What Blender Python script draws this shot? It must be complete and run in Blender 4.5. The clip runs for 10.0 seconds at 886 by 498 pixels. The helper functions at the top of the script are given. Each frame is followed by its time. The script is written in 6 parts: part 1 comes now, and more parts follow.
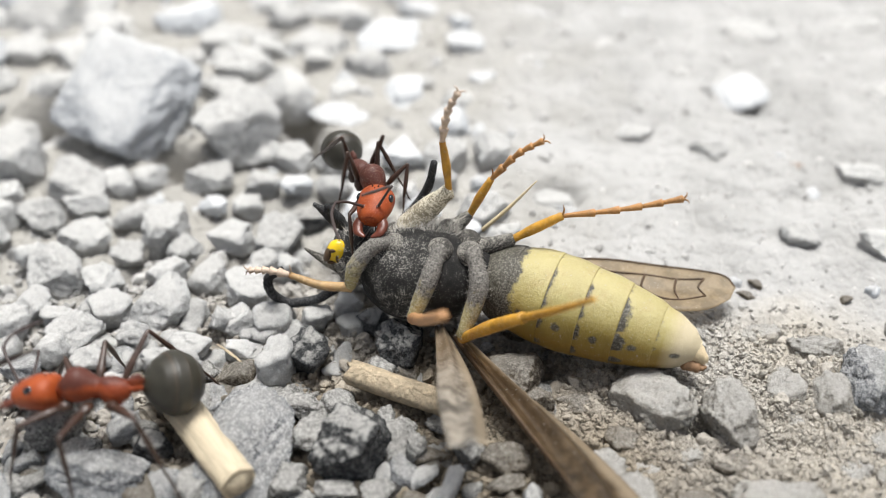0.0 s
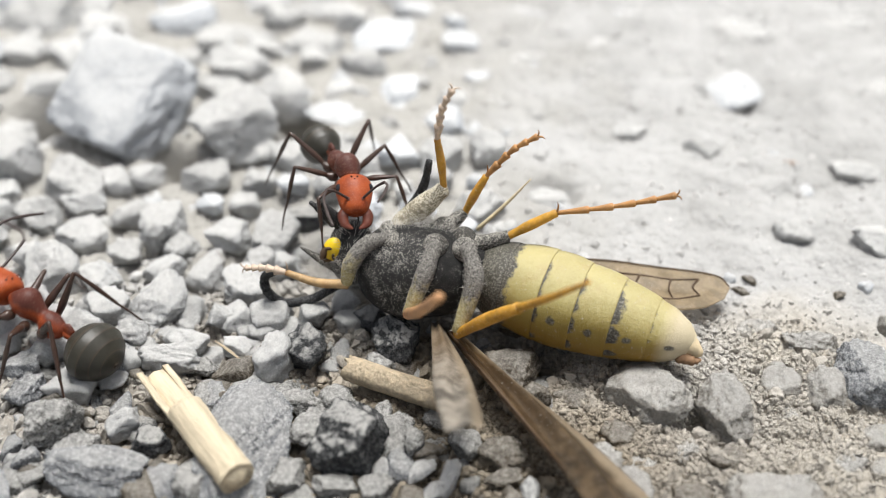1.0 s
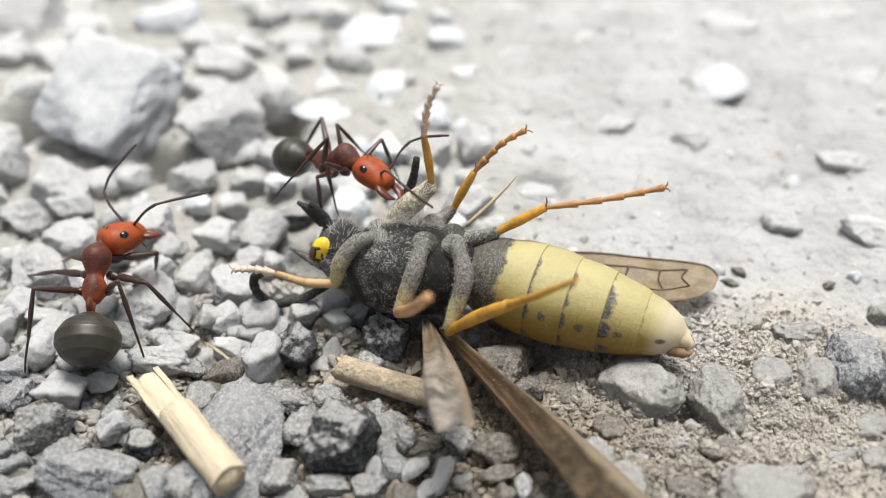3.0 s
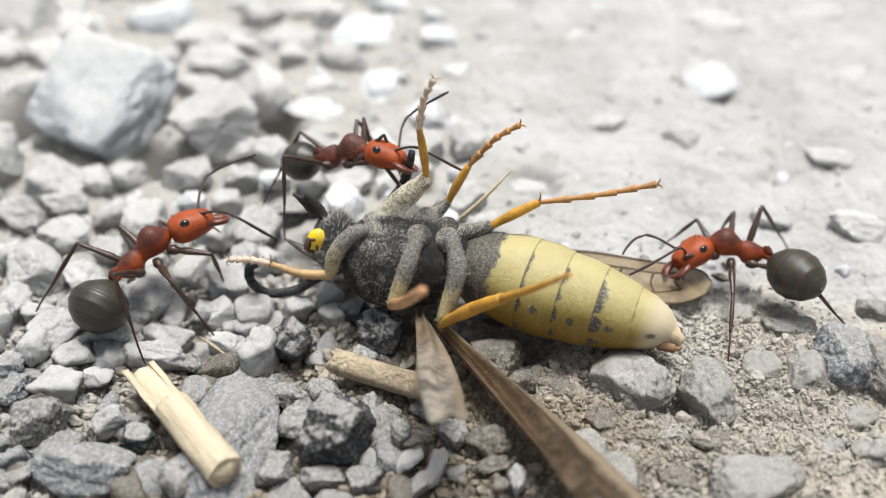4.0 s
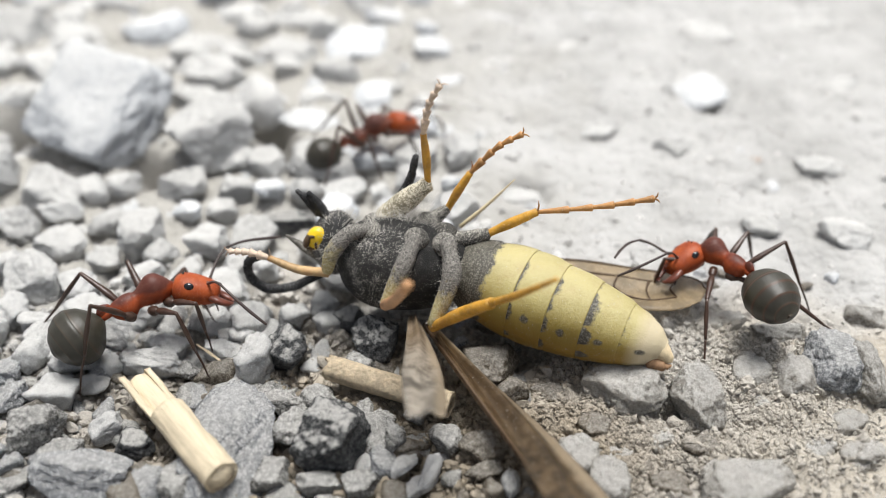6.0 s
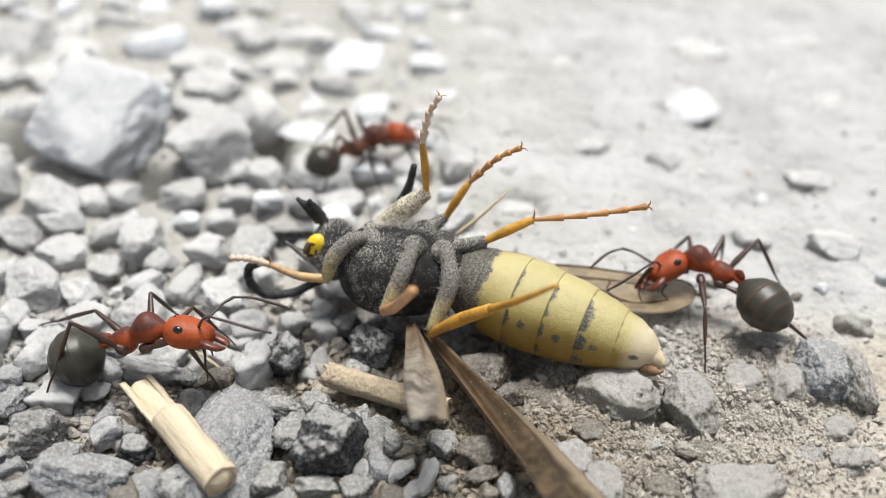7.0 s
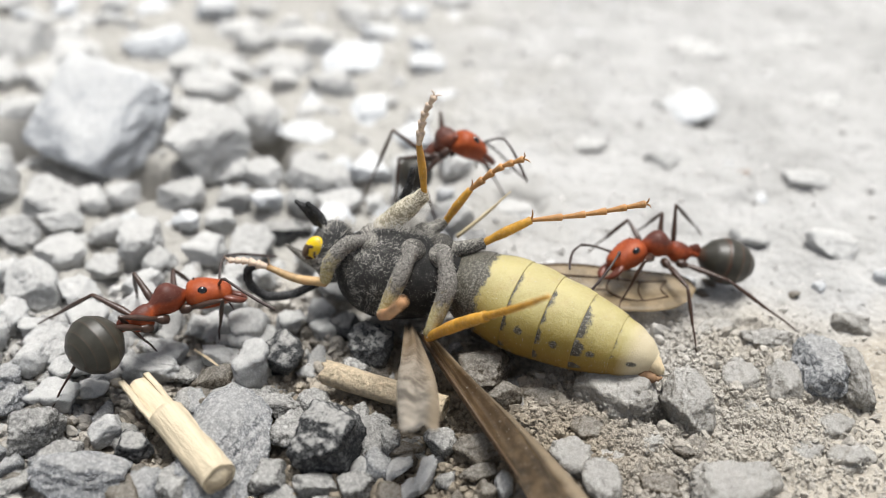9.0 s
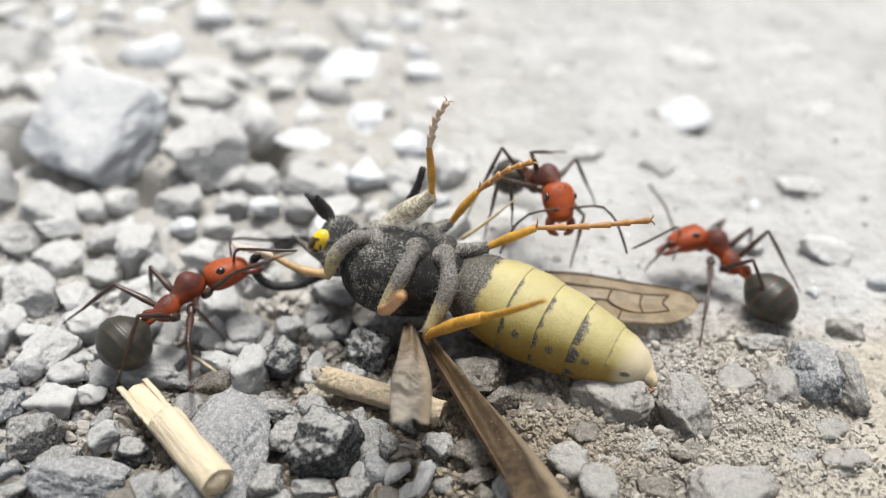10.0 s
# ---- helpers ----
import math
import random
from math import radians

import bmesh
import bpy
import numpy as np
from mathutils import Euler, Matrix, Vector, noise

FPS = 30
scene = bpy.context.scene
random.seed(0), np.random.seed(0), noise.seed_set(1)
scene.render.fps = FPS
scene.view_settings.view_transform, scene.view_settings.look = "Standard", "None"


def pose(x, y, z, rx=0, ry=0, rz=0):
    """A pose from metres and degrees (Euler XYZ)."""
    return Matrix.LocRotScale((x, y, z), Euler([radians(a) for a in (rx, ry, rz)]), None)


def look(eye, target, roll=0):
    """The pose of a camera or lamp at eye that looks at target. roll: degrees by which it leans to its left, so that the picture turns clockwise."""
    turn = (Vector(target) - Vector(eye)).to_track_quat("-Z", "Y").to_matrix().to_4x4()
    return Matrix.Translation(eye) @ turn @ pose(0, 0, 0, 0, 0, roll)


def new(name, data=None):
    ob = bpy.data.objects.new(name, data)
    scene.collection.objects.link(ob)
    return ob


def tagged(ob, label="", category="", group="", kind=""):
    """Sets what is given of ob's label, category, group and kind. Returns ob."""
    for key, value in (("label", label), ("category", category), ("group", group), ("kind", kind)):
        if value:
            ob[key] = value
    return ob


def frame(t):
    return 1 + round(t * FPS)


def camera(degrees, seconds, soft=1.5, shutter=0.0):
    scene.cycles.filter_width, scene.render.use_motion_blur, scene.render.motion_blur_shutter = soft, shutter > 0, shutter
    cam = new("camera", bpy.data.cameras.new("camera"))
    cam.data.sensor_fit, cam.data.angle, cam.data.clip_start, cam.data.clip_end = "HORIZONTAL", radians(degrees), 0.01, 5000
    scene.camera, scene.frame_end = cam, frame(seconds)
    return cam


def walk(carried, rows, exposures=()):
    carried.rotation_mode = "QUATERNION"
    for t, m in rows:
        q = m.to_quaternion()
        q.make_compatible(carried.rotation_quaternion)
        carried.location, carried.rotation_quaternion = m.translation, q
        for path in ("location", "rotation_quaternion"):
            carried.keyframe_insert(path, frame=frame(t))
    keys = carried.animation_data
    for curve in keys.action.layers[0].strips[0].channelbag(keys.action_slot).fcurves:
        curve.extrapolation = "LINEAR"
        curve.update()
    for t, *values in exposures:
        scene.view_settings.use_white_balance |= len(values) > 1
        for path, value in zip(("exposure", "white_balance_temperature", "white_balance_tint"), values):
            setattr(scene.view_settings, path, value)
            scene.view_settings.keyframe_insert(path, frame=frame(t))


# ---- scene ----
cam = camera(49.0, 10.0, soft=0.85, shutter=0.5)
cam.data.dof.use_dof = True
cam.data.dof.focus_distance = 0.0296
cam.data.dof.aperture_fstop = 44.0

# seconds, eye in millimetres, yaw, pitch, roll in degrees
PATH = [
    (0, 0.159, -25.925, 22.563, 2.344, -40.755, -0.282),
    (0.5, 0.102, -26.067, 22.530, 1.706, -40.614, -0.326),
    (1, 0.081, -26.213, 22.513, 1.863, -40.542, -0.109),
    (1.5, 0.029, -26.183, 22.488, 1.294, -40.621, -0.244),
    (2, 0.102, -26.519, 22.451, 1.286, -40.293, -0.325),
    (2.5, 0.097, -26.111, 22.512, 1.227, -40.833, -0.493),
    (4, 0.022, -26.492, 22.506, 0.381, -40.685, -0.229),
    (4.5, 0.000, -26.812, 22.498, 0.000, -40.000, 0.000),
    (5, -0.029, -26.765, 22.515, -0.161, -39.899, 0.132),
    (5.5, 0.025, -26.695, 22.548, -0.087, -40.195, -0.047),
    (7, -0.144, -27.479, 22.692, -0.731, -38.793, 0.548),
    (7.5, -0.225, -27.580, 22.653, -1.164, -38.490, 0.851),
    (8, -0.152, -27.417, 22.653, -1.048, -38.812, 0.789),
    (8.5, -0.051, -27.366, 22.677, -0.726, -38.924, 0.533),
    (9, -0.041, -27.590, 22.648, -0.647, -38.707, 0.444),
    (9.5, -0.153, -27.609, 22.634, -1.082, -38.477, 0.653),
    (10, -0.163, -27.816, 22.662, -1.113, -38.102, 0.705),
]
MM = 0.001


def at(x, y, z, rx=0, ry=0, rz=0):
    """A pose from millimetres and degrees."""
    return pose(x * MM, y * MM, z * MM, rx, ry, rz)


walk(cam, [(t, at(x, y, z, 0, 0, yaw) @ pose(0, 0, 0, 90 + pitch, 0, 0) @ pose(0, 0, 0, 0, 0, roll)) for t, x, y, z, yaw, pitch, roll in PATH])

# ---- light: a bright hazy day, the sun behind the subject ----
world = bpy.data.worlds.new("sky")
scene.world = world
world.use_nodes = True
_wn = world.node_tree
_sky = _wn.nodes.new("ShaderNodeTexSky")
_sky.sky_type = "NISHITA"
_sky.sun_disc = False
SUN_ELEV, SUN_TURN = 76.0, 14.0
_sky.sun_elevation, _sky.sun_rotation = radians(SUN_ELEV), radians(SUN_TURN)
_sky.dust_density, _sky.air_density, _sky.ozone_density = 4.0, 1.0, 1.0
_veil = _wn.nodes.new("ShaderNodeHueSaturation")  # thin cloud takes most of the blue out of the sky
_veil.inputs["Saturation"].default_value = 0.42
_wn.links.new(_sky.outputs[0], _veil.inputs["Color"])
_wn.links.new(_veil.outputs[0], _wn.nodes["Background"].inputs[0])
_wn.nodes["Background"].inputs[1].default_value = 0.070
sun = new("sun", bpy.data.lights.new("sun", "SUN"))
sun.data.energy, sun.data.angle, sun.data.color = 3.3, radians(24), (1.0, 0.992, 0.97)
_a, _e = radians(SUN_TURN), radians(SUN_ELEV)
sun.matrix_world = look((math.sin(_a) * math.cos(_e), math.cos(_a) * math.cos(_e), math.sin(_e)), (0, 0, 0))
scene.view_settings.exposure = 0.64


# ---- materials ----
class Nodes:
    """Short hand for one node material; scales are per millimetre."""

    def __init__(self, name, rough=0.8, spec=0.3):
        self.m = bpy.data.materials.new(name)
        self.m.use_nodes = True
        self.t = self.m.node_tree
        self.b = self.t.nodes["Principled BSDF"]
        self.b.inputs["Roughness"].default_value = rough
        self.b.inputs["Specular IOR Level"].default_value = spec
        self.co = self.t.nodes.new("ShaderNodeTexCoord").outputs["Object"]
        self.info = None

    def put(self, kind, **values):
        n = self.t.nodes.new(kind)
        for k, v in values.items():
            k = k.replace("_", " ").title()
            if k in n.inputs:
                s = n.inputs[k]
                if hasattr(v, "is_linked"):
                    self.t.links.new(v, s)
                else:
                    s.default_value = v
        return n

    def link(self, a, b):
        self.t.links.new(a, b)

    def rnd(self):
        if self.info is None:
            self.info = self.t.nodes.new("ShaderNodeObjectInfo").outputs["Random"]
        return self.info

    def noise(self, scale, detail=4.0, rough=0.6, vec=None):
        n = self.put("ShaderNodeTexNoise", scale=scale * 1000, detail=detail, roughness=rough)
        n.noise_dimensions = "4D"
        self.link(vec or self.co, n.inputs["Vector"])
        w = self.math("MULTIPLY", self.rnd(), 37.0)
        self.link(w, n.inputs["W"])
        return n.outputs[0]

    def cells(self, scale, feature="F1"):
        n = self.put("ShaderNodeTexVoronoi", scale=scale * 1000)
        n.feature = feature
        self.link(self.co, n.inputs["Vector"])
        return n

    def math(self, op, a, b=0.0, clamp=False):
        n = self.t.nodes.new("ShaderNodeMath")
        n.operation, n.use_clamp = op, clamp
        for s, v in zip(n.inputs, (a, b)):
            if hasattr(v, "is_linked"):
                self.link(v, s)
            else:
                s.default_value = v
        return n.outputs[0]

    def ramp(self, fac, *stops):
        n = self.t.nodes.new("ShaderNodeValToRGB")
        e = n.color_ramp.elements
        while len(e) < len(stops):
            e.new(0.5)
        for el, (p, c) in zip(e, stops):
            el.position = p
            el.color = (*c, 1) if not isinstance(c, (int, float)) else (c, c, c, 1)
        self.link(fac, n.inputs[0])
        return n.outputs[0]

    def mix(self, fac, a, b, blend="MIX"):
        n = self.t.nodes.new("ShaderNodeMix")
        n.data_type, n.blend_type = "RGBA", blend
        for s, v in zip((n.inputs[0], n.inputs[6], n.inputs[7]), (fac, a, b)):
            if hasattr(v, "is_linked"):
                self.link(v, s)
            else:
                s.default_value = v if isinstance(v, (int, float)) else (*v, 1)
        return n.outputs[2]

    def attr(self, name):
        n = self.t.nodes.new("ShaderNodeAttribute")
        n.attribute_name = name
        return n.outputs["Fac"]

    def xyz(self):
        n = self.t.nodes.new("ShaderNodeSeparateXYZ")
        self.link(self.co, n.inputs[0])
        return n.outputs

    def colour(self, c):
        if hasattr(c, "is_linked"):
            self.link(c, self.b.inputs["Base Color"])
        else:
            self.b.inputs["Base Color"].default_value = (*c, 1)

    def rough(self, v):
        self.link(v, self.b.inputs["Roughness"])

    def bump(self, height, strength=0.5, dist=0.05):
        n = self.put("ShaderNodeBump", strength=strength, distance=dist * MM)
        self.link(height, n.inputs["Height"])
        last = self.b.inputs["Normal"]
        if last.is_linked:
            self.link(last.links[0].from_socket, n.inputs["Normal"])
        self.link(n.outputs[0], last)


def loose(k, soft=1.6):
    """1 on the patch of loose earthy gravel before the wasp, whose colours also hold the foreground's shade; 0 on the
    pale packed dust round it; a wavering border.
    """
    n = k.put("ShaderNodeTexNoise", scale=180.0, detail=4.0)
    k.link(k.co, n.inputs["Vector"])
    x = k.math("MULTIPLY", k.math("ADD", k.xyz()[0], 0.0018), 620.0)
    y = k.math("MULTIPLY", k.math("ADD", k.xyz()[1], 0.009), 1000.0)
    r = k.math("SQRT", k.math("ADD", k.math("MULTIPLY", x, x), k.math("MULTIPLY", y, y)))
    d = k.math("ADD", r, k.math("MULTIPLY", k.math("SUBTRACT", n.outputs[0], 0.5), 9.0))
    return k.math("SUBTRACT", 0.5, k.math("DIVIDE", k.math("SUBTRACT", d, 6.0), 4 * soft), True)


def sandy(k):
    """1 on the trodden tan sand at the wasp's tail, 0 beyond it."""
    n = k.put("ShaderNodeTexNoise", scale=260.0, detail=4.0)
    k.link(k.co, n.inputs["Vector"])
    y = k.math("ADD", k.math("MULTIPLY", k.xyz()[1], -1000.0), k.math("MULTIPLY", k.math("SUBTRACT", n.outputs[0], 0.5), 5.0))
    x = k.math("ADD", k.math("MULTIPLY", k.xyz()[0], 1000.0), k.math("MULTIPLY", k.math("SUBTRACT", n.outputs[0], 0.5), 3.0))
    near = k.math("MULTIPLY", k.ramp(k.math("MULTIPLY", y, 0.1), (0.22, 0.0), (0.45, 1.0)), k.ramp(k.math("MULTIPLY", x, 0.1), (0.55, 0.0), (0.95, 1.0)))
    far = k.math("MULTIPLY", k.ramp(k.math("MULTIPLY", y, 0.01), (0.45, 1.0), (0.9, 0.0)), k.ramp(k.math("MULTIPLY", x, 0.01), (0.45, 1.0), (0.9, 0.0)))
    return k.math("MULTIPLY", near, far)


def rock(name, light, dark, fleck, island=False, scale=1.0, pits=0.5, dusted=0.55, relief=1.0):
    """Crushed limestone: mottled body, soft veins, pale and dark grains, a rough dusty skin."""
    k = Nodes(name, 0.92, 0.12)
    if island:
        g = k.t.nodes.new("ShaderNodeNewGeometry")
        k.info = g.outputs["Random Per Island"]
    big = k.noise(0.7 * scale, 4, 0.6)
    mid = k.noise(2.2 * scale, 6, 0.7)
    fine = k.noise(8.0 * scale, 7, 0.8)
    grain = k.noise(20 * scale, 4, 0.85)
    c = k.mix(k.ramp(big, (0.36, 0.0), (0.62, 1.0)), dark, light)
    spread = 0.55 if island else 0.42
    tone = k.math("ADD", k.math("MULTIPLY", k.rnd(), spread), 1.03 - spread)
    c = k.mix(1.0, c, k.ramp(tone, (0.0, 0.0), (1.0, 1.0)), "MULTIPLY")
    c = k.mix(k.ramp(mid, (0.30, pits), (0.48, 0.0)), c, tuple(v * 0.62 for v in dark))
    bold = relief >= 1.0
    c = k.mix(k.ramp(fine, (0.50, 0.0), (0.57 if bold else 0.66, 0.8)), c, fleck)
    c = k.mix(k.ramp(fine, (0.36, 0.75 * pits), (0.45, 0.0)), c, tuple(v * 0.4 for v in dark))
    c = k.mix(k.ramp(grain, (0.36, 0.8 if bold else pits), (0.46, 0.0)), c, tuple(v * 0.3 for v in dark))
    c = k.mix(k.ramp(grain, (0.54, 0.0), (0.60 if bold else 0.66, 0.75)), c, fleck)
    up = k.t.nodes.new("ShaderNodeSeparateXYZ")
    k.link(k.t.nodes.new("ShaderNodeNewGeometry").outputs["Normal"], up.inputs[0])
    lit_dust = k.math("ADD", up.outputs[2], k.math("MULTIPLY", k.math("SUBTRACT", fine, 0.5), 0.7 if dusted > 0.7 else 1.3))
    c = k.mix(k.ramp(lit_dust, (0.78 if dusted > 0.7 else 0.6, 0.0), (1.05, dusted)), c, (0.68, 0.665, 0.63))  # fine dust on the tops, also painting their lit contrast with the sides
    if island:
        # grit darkened on the near patch: earth tint plus painted foreground shade
        c = k.mix(loose(k), c, k.mix(1.0, c, (0.64, 0.56, 0.45), "MULTIPLY"))
        c = k.mix(sandy(k), c, k.mix(0.75, c, (0.52, 0.475, 0.405)))
    k.colour(c)
    k.bump(mid, 0.7, 0.08 * relief)
    k.bump(fine, 1.0, 0.14 * relief)
    k.bump(grain, 1.0, 0.08 * relief)
    return k.m


M = {
    "blue": rock("bluish_limestone", (0.47, 0.485, 0.505), (0.29, 0.30, 0.315), (0.78, 0.79, 0.80)),
    "white": rock("pale_limestone", (0.74, 0.735, 0.72), (0.56, 0.558, 0.55), (0.82, 0.835, 0.82), pits=0.3, relief=0.6),
    "grey": rock("grey_limestone", (0.38, 0.372, 0.35), (0.20, 0.195, 0.183), (0.76, 0.75, 0.72)),
    "dark": rock("dark_slate", (0.13, 0.135, 0.138), (0.07, 0.073, 0.076), (0.27, 0.27, 0.268), dusted=0.85),
    "brown": rock("earthy_stone", (0.27, 0.228, 0.175), (0.155, 0.128, 0.097), (0.42, 0.375, 0.31), dusted=0.25),
    "grit": rock("mixed_grit", (0.78, 0.77, 0.75), (0.62, 0.612, 0.595), (0.84, 0.83, 0.81), island=True, relief=0.5),
    "dusty": rock("dust_coated_limestone", (0.60, 0.56, 0.50), (0.46, 0.428, 0.375), (0.62, 0.60, 0.56)),
    "rust": rock("rusty_crumb", (0.52, 0.30, 0.18), (0.40, 0.22, 0.13), (0.62, 0.45, 0.33)),
    "chalk": rock("pale_bluish_limestone", (0.75, 0.775, 0.805), (0.66, 0.685, 0.715), (0.81, 0.83, 0.845), pits=0.22, relief=0.4),
}


def ground_material():
    k = Nodes("dusty_crushed_stone_ground", 0.9, 0.15)
    big = k.noise(0.25, 5, 0.6)
    fine = k.noise(3.5, 8, 0.78)
    pale = k.mix(k.ramp(big, (0.38, 0.0), (0.62, 1.0)), (0.37, 0.364, 0.352), (0.46, 0.454, 0.442))
    # brown soil, darkened further for the shade under and before the wasp
    shaded_earth = k.mix(k.ramp(big, (0.38, 0.0), (0.62, 1.0)), (0.24, 0.20, 0.15), (0.40, 0.345, 0.275))
    side = k.ramp(k.math("ADD", k.math("MULTIPLY", k.xyz()[0], 40.0), k.math("ADD", 0.5, k.math("MULTIPLY", k.math("SUBTRACT", big, 0.5), 0.8))), (0.35, 0.0), (0.75, 1.0))
    pale = k.mix(side, (0.39, 0.375, 0.345), pale)  # left side: shade of the gaps between the stones put into the dust colour
    c = k.mix(loose(k), pale, shaded_earth)
    c = k.mix(sandy(k), c, k.mix(k.ramp(big, (0.38, 0.0), (0.62, 1.0)), (0.35, 0.312, 0.258), (0.48, 0.44, 0.375)))
    c = k.mix(1.0, c, k.mix(loose(k), (1.0, 1.0, 1.0), k.ramp(fine, (0.34, 0.4), (0.5, 1.0))), "MULTIPLY")
    c = k.mix(k.ramp(k.noise(10, 4, 0.75), (0.54, 0.0), (0.64, 0.5)), c, (0.60, 0.585, 0.55))
    k.colour(c)
    v = k.cells(5.0)
    k.bump(v.outputs["Distance"], 0.35, 0.2)
    k.bump(fine, 0.7, 0.14)
    return k.m


def plain(name, col, rough=0.5, spec=0.4, grain=6.0, vary=0.3, bump=0.35):
    """A single substance with some mottling and grain."""
    k = Nodes(name, rough, spec)
    n = k.noise(grain, 5, 0.65)
    k.colour(k.mix(k.ramp(n, (0.3, 0.0), (0.7, 1.0)), tuple(v * (1 - vary) for v in col), tuple(min(1, v * (1 + vary * 0.6)) for v in col)))
    k.bump(n, bump, 0.03)
    return k.m


def dusty(name, col, dust, amount=0.5, grain=14.0, rough=0.75):
    """Insect cuticle sprinkled with pale dust: separate specks, denser in patches."""
    k = Nodes(name, rough, 0.3)
    n = k.noise(grain, 3, 0.7)
    w = k.noise(1.1, 4, 0.65)
    f = k.math("ADD", n, k.math("MULTIPLY", k.math("SUBTRACT", w, 0.5), 0.55))
    c = k.mix(k.ramp(w, (0.35, 0.0), (0.7, 0.35 * amount)), col, dust)
    c = k.mix(k.ramp(f, (0.62 - amount * 0.3, 0.0), (0.70 - amount * 0.3, 1.0)), c, dust)
    k.colour(c)
    k.bump(n, 0.8, 0.05)
    return k.m


def knee_material():
    """Dusty black thigh turning pale yellow towards the knee, with a ragged border."""
    k = Nodes("wasp_two_tone_femur", 0.7, 0.3)
    n = k.noise(20, 5, 0.8)
    w = k.noise(2.2, 4, 0.7)
    c = k.mix(k.ramp(n, (0.40, 0.0), (0.66, 1.0)), (0.045, 0.041, 0.037), (0.36, 0.34, 0.305))
    pale = k.mix(k.ramp(n, (0.4, 0.0), (0.6, 1.0)), (0.30, 0.235, 0.07), (0.58, 0.52, 0.33))
    e = k.math("ADD", k.attr("along"), k.math("MULTIPLY", k.math("SUBTRACT", w, 0.5), 0.9))
    k.colour(k.mix(k.ramp(e, (0.56, 0.0), (0.80, 1.0)), c, pale))
    k.bump(n, 0.7, 0.05)
    return k.m


M["ground"] = ground_material()
M["thorax"] = dusty("wasp_black_dusty_cuticle", (0.011, 0.0105, 0.010), (0.47, 0.45, 0.41), 0.15, 30)
M["head"] = dusty("wasp_black_head", (0.013, 0.013, 0.013), (0.36, 0.345, 0.32), 0.25, 22, 0.5)
M["black"] = dusty("wasp_black_antenna", (0.018, 0.018, 0.019), (0.10, 0.10, 0.10), 0.3, 24)
M["femur"] = dusty("wasp_dusty_femur", (0.04, 0.037, 0.033), (0.40, 0.38, 0.335), 0.42, 32)
M["femur_near"] = knee_material()
M["femur_pale"] = dusty("wasp_pale_femur", (0.22, 0.19, 0.13), (0.60, 0.55, 0.43), 0.55, 16)
def leg_material(name, col):
    """Amber cuticle with brown stains and pale, dusty, worn patches."""
    k = Nodes(name, 0.45, 0.4)
    n, w, f = k.noise(2.2, 5, 0.7), k.noise(1.1, 4, 0.6), k.noise(16, 4, 0.8)
    c = k.mix(k.ramp(n, (0.38, 0.0), (0.6, 1.0)), tuple(v * 0.6 for v in col), col)
    c = k.mix(k.ramp(w, (0.52, 0.0), (0.66, 0.7)), c, (0.24, 0.10, 0.03))
    c = k.mix(k.ramp(f, (0.56, 0.0), (0.68, 0.7)), c, (0.66, 0.53, 0.34))
    k.colour(c)
    k.bump(f, 0.6, 0.03)
    return k.m


M["orange"] = leg_material("wasp_orange_leg", (0.64, 0.33, 0.04))
M["tarsus_pale"] = plain("wasp_pale_foot", (0.60, 0.47, 0.36), 0.5, 0.4, 6, 0.4)
M["tarsus"] = leg_material("wasp_tan_foot", (0.50, 0.25, 0.085))
M["pinkish"] = plain("wasp_pale_orange_shin", (0.52, 0.28, 0.13), 0.45, 0.4, 3, 0.45)
M["straw_col"] = plain("pale_leg", (0.66, 0.56, 0.36), 0.5, 0.4, 4, 0.2)
M["tan"] = leg_material("wasp_tan_shin", (0.52, 0.34, 0.16))
M["yellow"] = plain("wasp_yellow_face", (0.80, 0.55, 0.015), 0.3, 0.5, 4, 0.15)
M["hair"] = plain("pale_hair", (0.50, 0.475, 0.43), 0.5, 0.3, 3, 0.2, 0.0)
M["vein"] = plain("wing_vein", (0.085, 0.05, 0.025), 0.5, 0.4, 5, 0.3)
M["ant_leg"] = plain("ant_brown_leg", (0.052, 0.027, 0.018), 0.36, 0.5, 6, 0.4)
M["antenna"] = plain("ant_dark_antenna", (0.055, 0.038, 0.034), 0.45, 0.45, 8, 0.3)
M["ant_eye"] = plain("ant_black_eye", (0.01, 0.01, 0.012), 0.12, 0.7, 10, 0.2, 0.1)
M["mandible"] = plain("ant_red_brown_mandible", (0.13, 0.034, 0.018), 0.35, 0.5, 8, 0.3)


def ant_red(name, patch, body, dust):
    k = Nodes(name, 0.5, 0.25)
    n = k.noise(3.0, 4, 0.6)
    c = k.mix(k.ramp(n, (0.3, 0.0), (0.7, 1.0)), *body)
    z = k.xyz()[2]
    m = k.math("ADD", k.math("MULTIPLY", z, 1000.0), k.math("MULTIPLY", k.math("SUBTRACT", k.noise(1.6, 3), 0.5), 0.5))
    c = k.mix(k.ramp(m, (patch, 0.0), (min(1.0, patch + 0.16), 0.85)), c, (0.060, 0.022, 0.018))
    f = k.noise(16, 4, 0.7)
    c = k.mix(k.ramp(k.noise(24, 4, 0.8), (0.55, 0.0), (0.68, dust)), c, (0.50, 0.36, 0.29))
    k.colour(c)
    k.rough(k.ramp(f, (0.3, 0.42), (0.7, 0.62)))
    k.bump(f, 0.35, 0.02)
    return k.m


M["ant_head"] = ant_red("ant_red_head", 0.80, ((0.21, 0.036, 0.010), (0.36, 0.072, 0.015)), 0.28)
M["ant_thorax_dark"] = ant_red("ant_brown_thorax", 0.05, ((0.12, 0.034, 0.020), (0.23, 0.062, 0.028)), 0.65)
